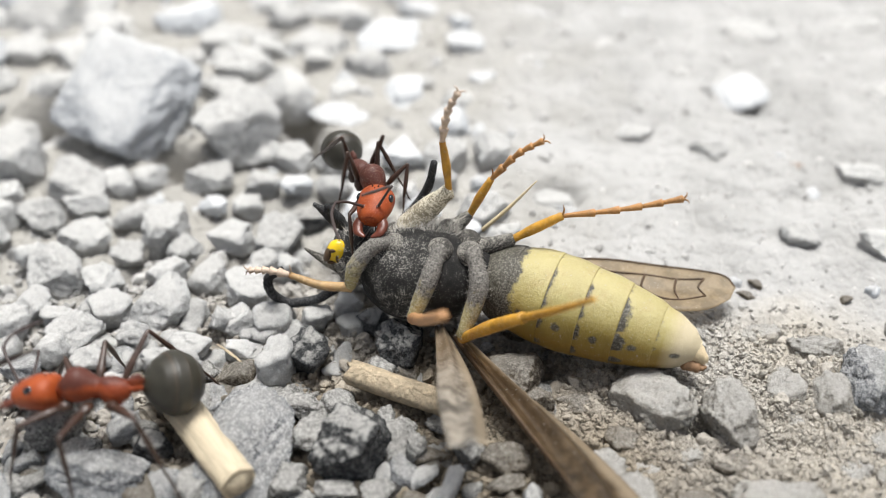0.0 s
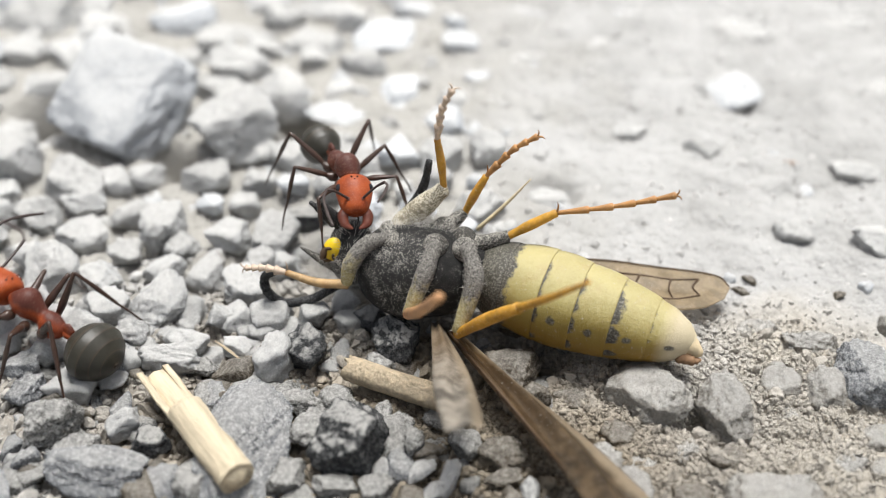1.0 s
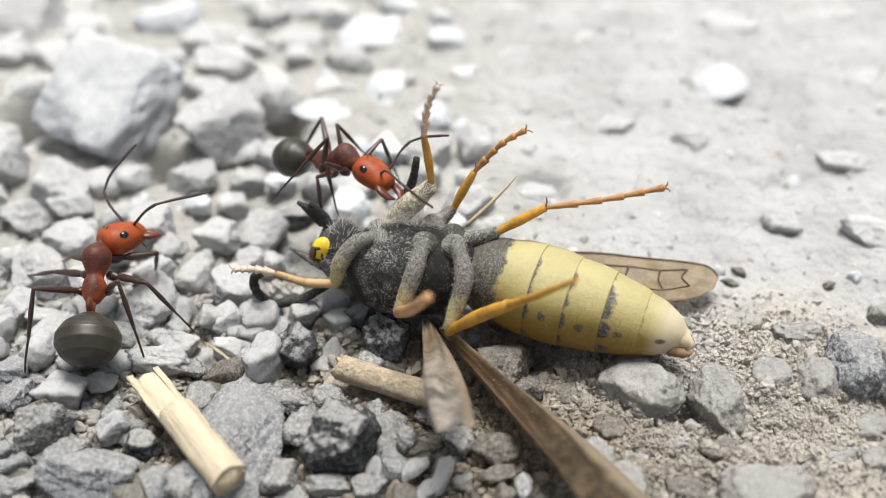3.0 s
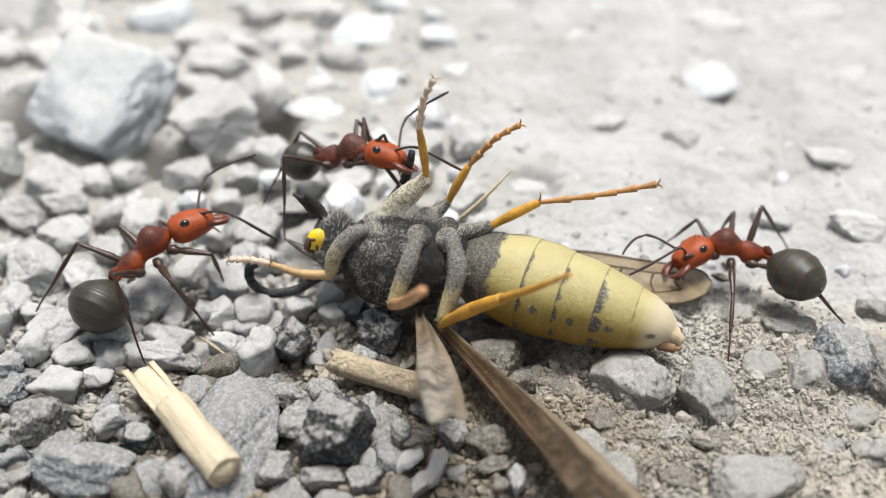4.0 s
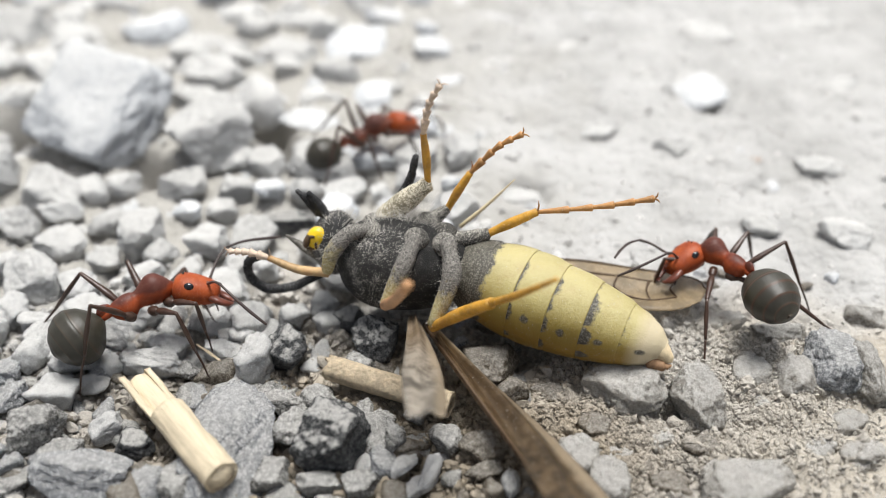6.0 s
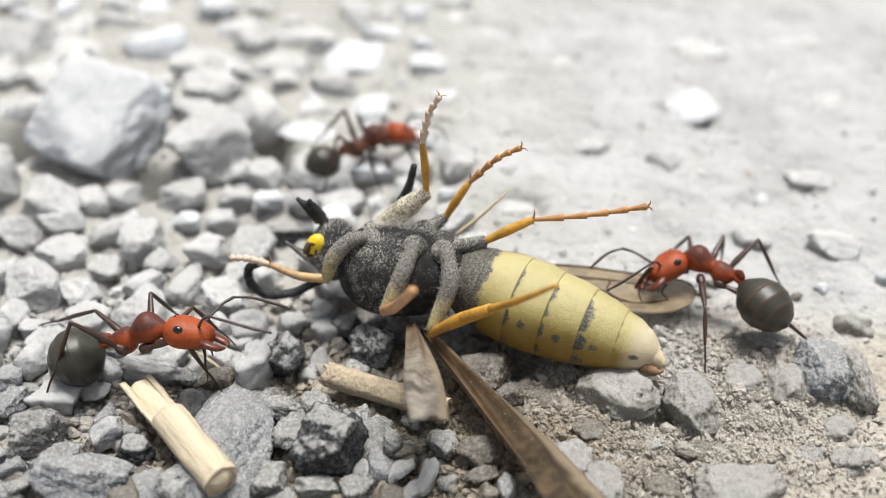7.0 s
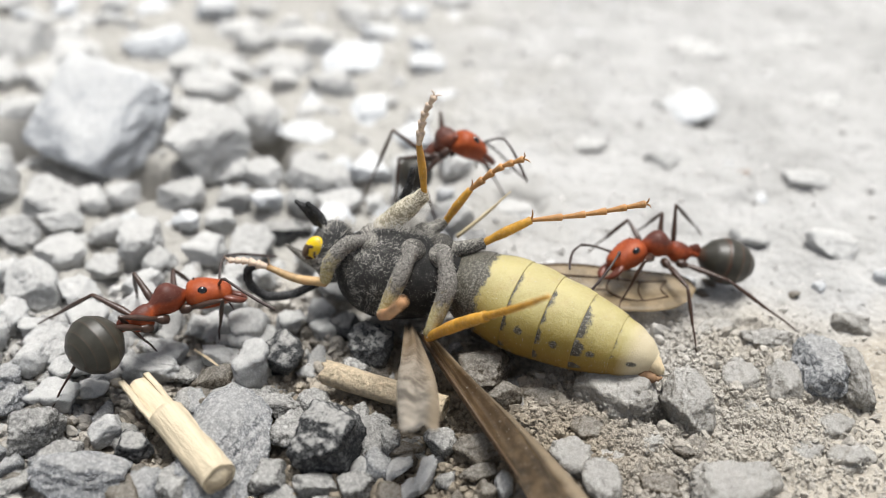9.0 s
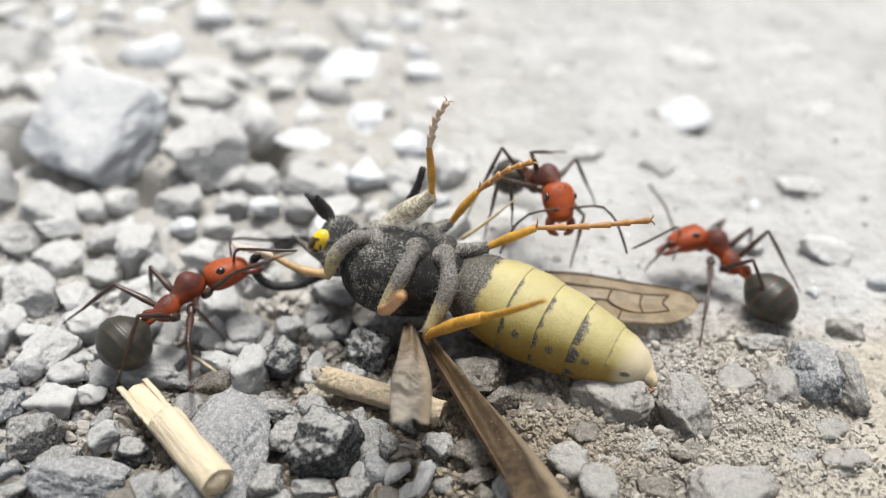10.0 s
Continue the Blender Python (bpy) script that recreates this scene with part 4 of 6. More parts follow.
# ---- dry straw ----
def half_pipe(length, r, wall, a0, a1, x0=0.0, segs=16, n=14, ragged=0.0, seed=1):
    """A strip of hollow stem along x: outer and inner skins between two angles, closed all round."""
    rng = np.random.default_rng(seed)
    vs, fs = [], []
    full = a1 - a0 > 359
    tips = rng.uniform(-ragged, ragged, segs + 1)
    if full:
        tips[-1] = tips[0]
    for i in range(n + 1):
        t = i / n
        for rr in (r, r - wall):
            for k in range(segs + 1):
                a = radians(a0 + (a1 - a0) * k / segs)
                q = rr * (1 + 0.03 * math.sin(5 * a) + 0.02 * math.sin(9 * t + 3 * a) + 0.03 * math.sin(31 * t + 2 * a) * math.sin(17 * t + 7 * a))
                x = x0 + length * t + (tips[k] if i == 0 else 0.0)
                vs.append((x, q * math.cos(a), q * math.sin(a)))
    w = segs + 1
    for i in range(n):
        for s in (0, 1):
            for k in range(segs):
                p = (2 * i + s) * w + k
                q = (p, p + 1, p + 2 * w + 1, p + 2 * w)
                fs.append(q if s else q[::-1])
        for k in (0, segs):
            p = 2 * i * w + k
            fs.append((p, p + w, p + 3 * w, p + 2 * w))
    for i in (0, n):
        for k in range(segs):
            p = 2 * i * w + k
            fs.append((p, p + 1, p + w + 1, p + w))
    return vs, fs


def make_straw():
    thing = tagged(new("straw"), "short piece of pale dry straw, split open at one end", "straw")
    a, b = Vector((-9.27, -6.67, 0.85)), Vector((-6.02, -10.44, 0.70))
    thing.matrix_basis = axes_pose(a, b - a)
    n = (b - a).length
    part("stem", half_pipe(n * 0.6, 0.52, 0.12, 0, 360, n * 0.4, 18), "straw", thing)
    part("split_half", half_pipe(n * 0.42, 0.52, 0.2, 165, 345, 0.0, 12, ragged=0.06), "straw", thing, "split half of the stem, its hollow showing")
    part("fibre", tube([(0.1, 0, -0.2), (n * 0.25, 0.03, -0.17), (n * 0.44, 0, -0.14)], [0.3, 0.36, 0.36], 14, 8, 0.45, 0.07, 3), "straw", thing, "torn fibres inside the hollow")
    part("pith", tube([(n * 0.5, 0, 0), (n * 0.9, 0, 0), (n * 0.99, 0, 0)], [0.36, 0.45, 0.46], 16, 4, wobble=0.04), "straw", thing, "pale pith filling the cut end")


make_straw()


def make_twig():
    thing = tagged(new("stalk"), "short rough beige plant stalk with a broken hollow end", "stalk")
    a, b = Vector((-3.46, -6.25, 0.62)), Vector((0.3, -7.7, 0.55))
    thing.matrix_basis = axes_pose(a, b - a)
    n = (b - a).length
    part("stem", half_pipe(n, 0.39, 0.12, 0, 360, 0, 24, 40, ragged=0.1, seed=7), "twig", thing)
    part("pith", tube([(0.14, 0, 0), (0.5, 0, 0)], [0.24, 0.3], 10, 3, wobble=0.2, seed=3), "straw", thing, "crumbled pale pith")


make_twig()


def make_sliver():
    ob = part("straw_sliver", tube([(-7.8, -5.05, 0.42), (-7.3, -5.4, 0.36), (-6.75, -5.85, 0.3)], [0.02, 0.06, 0.02], 8, 5, 0.4), "twig")
    tagged(ob, "thin splinter of dry straw on the gravel", "straw")


make_sliver()

# ---- the dead wasp, lying on its back ----
WASP_AT = (-1.61, -3.18, 2.1)


def hairs(points, length, rng, r=0.0075):
    """Thin tapering hairs standing on (place, normal) pairs."""
    vs, fs = [], []
    for c, n in points:
        c, n = np.array(c), np.array(n) + rng.normal(0, 0.25, 3)
        n = n / np.linalg.norm(n)
        s = np.cross(n, (0.3, 0.5, 0.8))
        s /= np.linalg.norm(s)
        u = np.cross(n, s)
        k, q = len(vs), length * rng.uniform(0.55, 1.2)
        for a in (0, 2.1, 4.2):
            vs.append(c + r * (math.cos(a) * s + math.sin(a) * u))
        vs.append(c + n * q + rng.normal(0, 0.06, 3) * q)
        fs += [(k, k + 1, k + 3), (k + 1, k + 2, k + 3), (k + 2, k, k + 3)]
    return vs, fs


def skin_points(c, r, count, rng, keep=lambda d: True):
    out = []
    while len(out) < count:
        d = rng.normal(size=3)
        d /= np.linalg.norm(d)
        if keep(d):
            out.append((np.array(c) + d * np.array(r), d / np.array(r)))
    return out


def toes(pts, r0, r1, joints=5):
    """A jointed foot: small flared segments along a line, ending in two claws."""
    line = spline(pts, 8)
    cum = np.concatenate([[0], np.cumsum(np.linalg.norm(np.diff(line, axis=0), axis=1))])
    cut = np.linspace(0, 1, joints + 1) ** 0.8 * cum[-1]
    at_ = lambda s: np.array([np.interp(s, cum, line[:, k]) for k in range(3)])  # noqa: E731
    out = []
    for i, (s0, s1) in enumerate(zip(cut, cut[1:])):
        r = r0 + (r1 - r0) * i / joints
        out.append(tube([at_(s0), at_((s0 + s1) / 2), at_(s1)], [r * 0.62, r * 0.85, r * 1.22], 8, 3))
    d = line[-1] - line[-3]
    d = d / np.linalg.norm(d)
    for s in (-1, 1):
        side = np.cross(d, (0, 1, 0)) * s
        e = line[-1]
        out.append(tube([e, e + 0.12 * d + 0.08 * side, e + 0.16 * d + 0.2 * side], [0.035, 0.025, 0.01], 6, 3))
    return join(*out)


def wasp_leg(wasp, pivot, label, thigh, thigh_r, thigh_mat, shin, shin_r, shin_mat, foot, foot_r, foot_mat="tarsus"):
    thigh, shin, foot = ([tuple(np.array(q) - pivot) for q in some] if some else None for some in (thigh, shin, foot))
    made = tube(thigh, thigh_r, 12, 6, wobble=0.06)
    rings = len(spline(thigh, 6))
    along = [i / (rings - 1) for i in range(rings) for _ in range(12)] + [0.0, 1.0]
    leg = part("leg", made, thigh_mat, wasp, label, at(*pivot), {"along": along})
    rng = np.random.default_rng(len(label))
    v = np.array(made[0])
    mid = v[: rings * 12].reshape(rings, 12, 3).mean(1)
    part("hair", hairs([(v[i], v[i] - mid[i // 12]) for i in rng.integers(0, rings * 12, 260)], 0.13, rng, 0.0065), "hair", leg)
    part("shin", tube(shin, shin_r, 10, 6, wobble=0.05), shin_mat, leg)
    if foot:
        part("foot", toes(foot, *foot_r), foot_mat, leg)
        e = np.array(shin[-1])
        part("spur", tube([e, e + (0.05, 0, 0.22), e + (0.02, 0, 0.42)], [0.04, 0.03, 0.008], 6, 3), foot_mat, leg)
    return leg


def wing_sheet(left, right, rows=22, cols=8, thick=0.018, fold=0.0, ripple=0.03, seed=2, ragged=0.0):
    """A thin membrane between two edge lines, gently creased, with real thickness."""
    a, b = spline(left, 8), spline(right, 8)
    pick = lambda l, t: np.array([np.interp(t, np.linspace(0, 1, len(l)), l[:, k]) for k in range(3)])  # noqa: E731
    top = []
    for i in range(rows + 1):
        t = i / rows
        p, q = pick(a, t), pick(b, t)
        for j in range(cols + 1):
            u = j / cols
            torn = ragged * t**6 * (math.sin(7.3 * u + seed) + math.sin(17 * u + 2 * seed))
            z = fold * math.sin(math.pi * u) + ripple * math.sin(7 * t + 9 * u + seed) * math.sin(math.pi * u)
            top.append(p * (1 - u) + q * u + np.array((0, torn, z)))
    n = len(top)
    vs = top + [v - np.array((0, 0, thick)) for v in top]
    fs, w = [], cols + 1
    for i in range(rows):
        for j in range(cols):
            k = i * w + j
            fs.append((k, k + 1, k + w + 1, k + w))
            fs.append((n + k, n + k + w, n + k + w + 1, n + k + 1))
    rim = [j for j in range(cols)] + [i * w + cols for i in range(rows)] + [rows * w + j for j in range(cols, 0, -1)] + [i * w for i in range(rows, 0, -1)]
    for p, q in zip(rim, rim[1:] + rim[:1]):
        fs.append((q, p, n + p, n + q))
    attrs = {"along": [i / rows for i in range(rows + 1) for j in range(w)] * 2, "across": [j / cols for i in range(rows + 1) for j in range(w)] * 2}
    return (vs, fs), attrs


WASP_LIMBS = {}
LIMB_ROWS = {
    "fore": [(0, -0.4, -0.0, 0.1), (1, 1.0, -0.0, -0.3), (2.5, 0.6, -0.1, -0.2), (4, -0.4, -0.2, 0.1), (4.5, 0.0, -0.0, 0.0), (5, 0.8, 0.2, -0.2), (5.5, 0.2, 0.3, -0.1), (7, 0.3, 0.0, -0.1), (7.5, 0.5, 0.1, -0.2), (8, -1.4, -1.0, 0.5), (8.5, -0.9, 0.2, 0.2), (9, -2.3, -0.9, 0.7), (9.5, -0.6, -0.8, 0.2), (10, 0.6, -0.7, -0.2)],
    "mid": [(0, 1.2, -1.5, -0.9), (1, 0.8, -0.9, -0.6), (2.5, -0.8, -0.2, 0.6), (4, -0.8, -0.6, 0.7), (4.5, 0.0, -0.0, 0.0), (5, -0.8, -0.1, 0.7), (5.5, -2.2, -0.2, 1.8), (7, -0.1, 0.3, 0.1), (7.5, 0.2, -0.4, -0.1), (8, -0.0, -0.7, 0.1), (8.5, -0.7, -0.4, 0.6), (9, 1.9, 2.7, -1.9), (9.5, 2.6, 1.3, -2.3), (10, -0.8, 3.2, 0.4)],
    "hind": [(0, 0.3, -1.4, -1.1), (1, 0.5, -1.1, -1.9), (2.5, 0.4, -0.9, -1.3), (4, 0.4, -1.0, -1.4), (4.5, 0.0, -0.0, 0.0), (5, 0.5, -1.1, -1.8), (5.5, -0.1, -0.4, 0.3), (7, 0.1, -1.6, -0.4), (7.5, 0.1, -1.0, -0.5), (8, -1.0, 2.4, 3.8), (8.5, -0.7, -1.0, 2.1), (9, -0.7, -2.1, 2.3), (9.5, -0.4, -1.6, 1.2), (10, -0.7, -1.1, 2.3)],
    "wing": [(0, 0.2, -0.4, 3.7), (1, 0.1, -0.6, 2.5), (2.5, 0.4, 0.0, 5.1), (4, -0.0, -0.4, -0.2), (4.5, 0.0, -0.0, 0.0), (5, -0.3, -3.1, -1.4), (5.5, 0.1, -1.1, 3.2), (7, 0.1, -2.7, 4.8), (7.5, -0.1, -1.2, 0.3), (8, 0.9, 1.0, 10.7), (8.5, 0.9, 0.1, 12.8), (9, 0.4, -1.8, 9.1), (9.5, 0.1, -3.7, 7.5), (10, -0.0, -4.1, 6.7)],
}


def make_wasp():
    rng = np.random.default_rng(3)
    wasp = tagged(new("wasp"), "dead dusty yellow and black wasp on its back, legs up", "wasp")
    wasp.matrix_basis = at(*WASP_AT)
    # thorax
    th, at1 = lathe([(-1.75, 0.25), (-1.5, 0.95), (-0.9, 1.45), (0.0, 1.62), (1.0, 1.5), (1.9, 1.15), (2.5, 0.7), (2.75, 0.35)], 28, 0.95, 0.95)
    tm = Matrix.Rotation(radians(-5), 4, "Z")
    v = np.array([tm @ Vector(p) for p in th[0]])
    v = v * (1 + 0.07 * (fbm(v * 1.6 + 7, 3) - 0.5))[:, None]
    thorax = part("thorax", (v, th[1]), "thorax", wasp, "black thorax grey with dust and hair")
    part("hair", hairs(skin_points((0.1, 0.1, 0), (1.62, 1.5, 1.5), 1900, rng, lambda d: d[1] > 0.0 and d[2] > 0.1 and d[0] > -0.6), 0.55, rng, 0.0062), "hair", thorax, "long pale hair on the breast")
    part("hair", hairs(skin_points((0.1, 0.1, 0), (1.62, 1.5, 1.5), 600, rng, lambda d: d[1] < 0.3), 0.2, rng, 0.006), "hair", thorax, "short pale down")
    for c, r in (((0.75, -0.45, 1.28), (0.42, 0.45, 0.35)), ((1.65, -0.45, 1.15), (0.42, 0.45, 0.36)), ((-0.6, -0.2, 1.25), (0.4, 0.4, 0.32)), ((1.0, 0.6, 1.15), (0.4, 0.42, 0.4)), ((1.6, 0.2, 1.1), (0.42, 0.4, 0.36)), ((-0.7, 0.5, 1.1), (0.36, 0.36, 0.36))):
        part("coxa", blob(c, r), "femur", thorax)
    # head
    hc = np.array((-1.98, 0.85, 0.0))
    hb = blob(hc, (0.78, 1.05, 1.08), 22, 14)
    hv = np.array(hb[0])
    hv = hv * (1 + 0.05 * (fbm(hv * 2.0, 3) - 0.5))[:, None]
    head = part("head", (hv, hb[1]), "head", wasp, "dusty black head turned to the ground")
    part("hair", hairs(skin_points(hc, (0.78, 1.0, 1.05), 260, rng, lambda d: d[0] > -0.5 and d[2] > -0.2), 0.42, rng, 0.011), "hair", head)
    part("clypeus", moved(blob((0, 0, 0), (0.34, 0.3, 0.43), 18, 12), Matrix.Translation((-2.5, 0.32, 0.5)) @ Matrix.Rotation(radians(18), 4, "Y")), "yellow", head, "bright yellow face shield")
    part("face_mark", moved(blob((0, 0, 0), (0.13, 0.24, 0.3)), Matrix.Translation((-2.77, 0.24, 0.46)) @ Matrix.Rotation(radians(25), 4, "Y")), "vein", head, "dark brown rim of the face shield")
    for c, r in (((-2.62, 0.06, 0.72), (0.12, 0.05, 0.06)), ((-2.48, 0.03, 0.42), (0.05, 0.03, 0.14)), ((-2.68, 0.08, 0.24), (0.14, 0.06, 0.05))):
        part("face_mark", blob(c, r, 10, 6), "vein", head)
    part("mandible", join(tube([(-2.2, 1.03, 0.75), (-2.6, 1.03, 1.25), (-3.2, 0.95, 1.86)], [0.2, 0.24, 0.07], 12, 6, 0.9, 0.12), tube([(-2.3, 1.03, 0.8), (-2.55, 1.0, 1.3), (-2.8, 0.9, 1.84)], [0.17, 0.22, 0.09], 12, 6, 0.9, 0.12), tube([(-2.5, 1.03, 1.0), (-2.75, 1.0, 1.4), (-3.0, 0.95, 1.72)], [0.18, 0.2, 0.1], 10, 5)), "black", head, "black open jaw")
    part("mandible", tube([(-2.2, 0.43, -0.35), (-2.97, 0.53, -0.05), (-3.58, 0.63, 0.32)], [0.36, 0.16, 0.04], 10, 5, 0.8, 0.06), "femur", head, "grey pointed jaw")
    part("antenna", tube([(-2.31, 0.43, -1.0), (-2.82, 0.1, -1.08), (-3.32, 0.03, -1.34), (-4.18, 0.03, -1.5), (-4.7, 0.03, -1.06), (-4.72, 0.03, -0.42), (-4.24, 0.03, -0.1)], [0.12, 0.15, 0.16, 0.155, 0.14], 12, 6, wobble=0.04), "black", head, "thick black antenna curled into a hook")
    part("antenna", tube([(-0.95, 1.5, 0.4), (-0.14, 2.0, 1.0), (0.31, 2.05, 1.81), (0.50, 2.05, 2.75)], [0.14, 0.15, 0.15, 0.11], 12, 6, wobble=0.04), "black", head, "thick black antenna")
    # abdomen: overlapping plates along its own axis
    p0, p1 = Vector((1.95, 0.03, -0.06)), Vector((8.46, -2.64, -0.57))
    ax = axes_pose(p0, p1 - p0)
    n = (p1 - p0).length
    prof = [(0.0, 0.8), (0.12, 1.25), (0.28, 1.47), (0.42, 1.5), (0.6, 1.36), (0.78, 1.11), (0.9, 0.84), (0.97, 0.55), (1.0, 0.3)]
    rad = lambda t: float(np.interp(t, [q[0] for q in prof], [q[1] for q in prof]))  # noqa: E731
    cuts = [0.0, 0.17, 0.34, 0.5, 0.66, 0.82, 1.0]
    abdomen = None
    for i, (a, b) in enumerate(zip(cuts, cuts[1:])):
        pts = [((a - 0.02) * n, rad(max(a - 0.02, 0)) * 0.975)] + [((a + (b - a) * k / 5) * n, rad(a + (b - a) * k / 5) * (0.994 + 0.009 * k / 5)) for k in range(1, 6)] + [((b + 0.004) * n, rad(b) * 0.985)]
        made, at2 = lathe(pts, 40, 1.0, 0.98, 3)
        v = np.array(made[0])
        v[:, 1:] *= (1 + 0.055 * (fbm(v * 1.1 + 20, 3) - 0.5) + 0.02 * (fbm(v * 3.5 + 5, 2) - 0.5))[:, None]
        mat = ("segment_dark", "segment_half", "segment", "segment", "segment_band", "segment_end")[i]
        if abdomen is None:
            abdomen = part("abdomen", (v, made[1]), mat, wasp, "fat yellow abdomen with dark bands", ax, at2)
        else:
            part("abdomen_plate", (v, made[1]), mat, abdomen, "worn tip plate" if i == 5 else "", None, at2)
    coat = []
    for _ in range(600):
        t, a = rng.uniform(0.02, 0.97), rng.uniform(0.1, 3.9)
        coat.append(((t * n, rad(t) * math.cos(a), rad(t) * 0.98 * math.sin(a)), (0.25, math.cos(a), math.sin(a))))
    part("hair", hairs(coat, 0.075, rng, 0.006), "hair", abdomen)
    part("tip", tube([(n * 0.93, 0, 0.0), (n * 0.99, -0.08, -0.05), (n * 1.04, -0.2, -0.14)], [0.42, 0.3, 0.14], 18, 4, wobble=0.12), "segment_tip", abdomen, "pale ragged tip")
    part("tip_mark", moved(tube([(-0.35, 0.05, 0.1), (0.05, 0, 0), (0.42, 0, -0.02), (0.6, 0.05, 0.05)], [0.2, 0.24, 0.15, 0.05], 12, 5, 0.8, 0.25), Matrix.Translation((n * 0.965, -0.36, -0.28))), "tail", abdomen, "brown underside of the tip")
    # legs
    wasp_leg(wasp, (-0.65, -0.2, 1.4), "near fore leg with a pale thick thigh", [(-0.65, -0.2, 1.4), (-1.33, -0.5, 1.35), (-1.81, -0.8, 0.81), (-1.99, -0.9, 0.12)], [0.2, 0.25, 0.27, 0.17], "femur_near", [(-1.95, -0.9, 0.1), (-2.9, -0.8, 0.06), (-3.88, -0.6, 0.28)], [0.17, 0.14, 0.1], "tan", [(-3.88, -0.6, 0.28), (-4.5, -0.55, 0.4), (-5.13, -0.5, 0.36)], (0.13, 0.09), "tarsus_pale")
    WASP_LIMBS["fore"] = wasp_leg(wasp, (-0.07, 0.7, 1.52), "far fore leg held upright", [(-0.8, 0.5, 0.88), (-0.07, 0.7, 1.52), (0.98, 0.9, 2.48)], [0.22, 0.34, 0.36, 0.24], "femur_pale", [(0.98, 0.9, 2.5), (0.9, 0.95, 3.4), (0.78, 1.0, 4.2)], [0.10, 0.135, 0.10], "orange", [(0.78, 1.0, 4.2), (0.92, 0.9, 5.25), (1.22, 0.9, 5.91)], (0.125, 0.095), "tarsus_pale")
    WASP_LIMBS["mid"] = wasp_leg(wasp, (0.95, 0.6, 1.0), "far middle leg reaching up", [(0.95, 0.6, 1.0), (1.3, 0.8, 1.3), (1.63, 1.0, 1.5)], [0.28, 0.24, 0.16], "femur", [(1.6, 1.0, 1.4), (1.95, 1.05, 2.15), (2.3, 1.1, 2.81)], [0.11, 0.145, 0.11], "orange", [(2.3, 1.1, 2.81), (3.09, 1.0, 3.83), (3.78, 0.9, 4.36)], (0.115, 0.09))
    WASP_LIMBS["hind"] = wasp_leg(wasp, (1.37, 0.1, 0.97), "far hind leg stretched sideways", [(1.37, 0.1, 0.97), (2.17, 0.2, 0.92), (2.98, 0.3, 1.12)], [0.3, 0.27, 0.2], "femur", [(2.94, 0.3, 1.1), (3.7, 0.3, 1.6), (4.43, 0.3, 2.05)], [0.12, 0.165, 0.13], "orange", [(4.43, 0.3, 2.05), (6.21, 0.1, 2.49), (7.85, 0.0, 2.97)], (0.10, 0.10))
    wasp_leg(wasp, (0.77, -0.6, 1.5), "near middle leg with its shin towards the viewer", [(0.77, -0.6, 1.5), (0.43, -1.4, 0.87), (-0.02, -1.9, -0.2)], [0.24, 0.28, 0.2], "femur_near", [(-0.02, -1.9, -0.2), (0.38, -3.5, 1.3), (1.02, -6.29, 4.2)], [0.19, 0.17, 0.13], "pinkish", None, None)
    leg = wasp_leg(wasp, (1.72, -0.6, 1.4), "near hind leg lying across the abdomen", [(1.72, -0.6, 1.4), (1.94, -1.5, 0.73), (1.46, -2.2, -0.63)], [0.25, 0.3, 0.19], "femur_near", [(1.46, -2.2, -0.72), (2.3, -2.84, 0.44), (3.15, -3.56, 1.53)], [0.16, 0.2, 0.17], "orange", None, None)
    part("foot", tube([tuple(np.array(q) - (1.72, -0.6, 1.4)) for q in ((3.15, -3.56, 1.53), (3.91, -4.44, 2.68), (4.69, -5.39, 3.99))], [0.13, 0.11, 0.09, 0.06], 10, 6, wobble=0.05), "orange", leg)
    part("leg", tube([(2.06, 1.6, 0.42), (2.9, 1.7, 1.3), (3.71, 1.8, 2.27)], [0.075, 0.06, 0.02], 8, 6), "straw_col", wasp, "thin pale limb")
    # wings
    root = np.array((2.6, 0.7, -0.55))
    rooted = lambda some: [tuple(np.array(q) - root) for q in some]  # noqa: E731
    made, wa = wing_sheet(*(rooted(q) for q in ([(2.6, 0.9, -0.5), (5.74, 1.45, -0.8), (8.01, 1.16, -0.95), (9.89, 0.78, -1.05), (10.28, 0.2, -1.1)], [(2.6, 0.5, -0.6), (5.5, -0.2, -0.95), (7.3, -0.75, -1.05), (8.99, -0.8, -1.1), (9.95, -0.35, -1.1)])), 26, 10)
    w = part("wing", made, "wing", wasp, "amber see-through wing spread flat with dark veins", at(*root), wa)
    WASP_LIMBS["wing"] = w
    for pts in ([(2.6, 0.9, -0.48), (5.74, 1.45, -0.78), (8.01, 1.16, -0.93), (9.89, 0.78, -1.03), (10.25, 0.25, -1.08)], [(5.7, 0.9, -0.8), (7.4, 0.75, -0.93), (8.4, 0.55, -0.98), (9.3, 0.55, -1.0)], [(7.4, 0.75, -0.93), (7.2, 0.2, -0.95), (7.6, -0.2, -1.0), (8.3, -0.35, -1.05), (9.2, -0.2, -1.05)], [(8.4, 0.55, -0.98), (8.25, 0.1, -1.0), (8.3, -0.35, -1.05)], [(9.3, 0.55, -1.0), (9.05, 0.2, -1.03), (9.2, -0.2, -1.06)], [(5.6, 0.3, -0.88), (7.2, 0.2, -0.95)], [(7.6, -0.2, -1.0), (7.4, -0.7, -1.03)]):
        part("vein", tube(rooted(pts), [0.04, 0.03, 0.024], 6, 5), "vein", w)
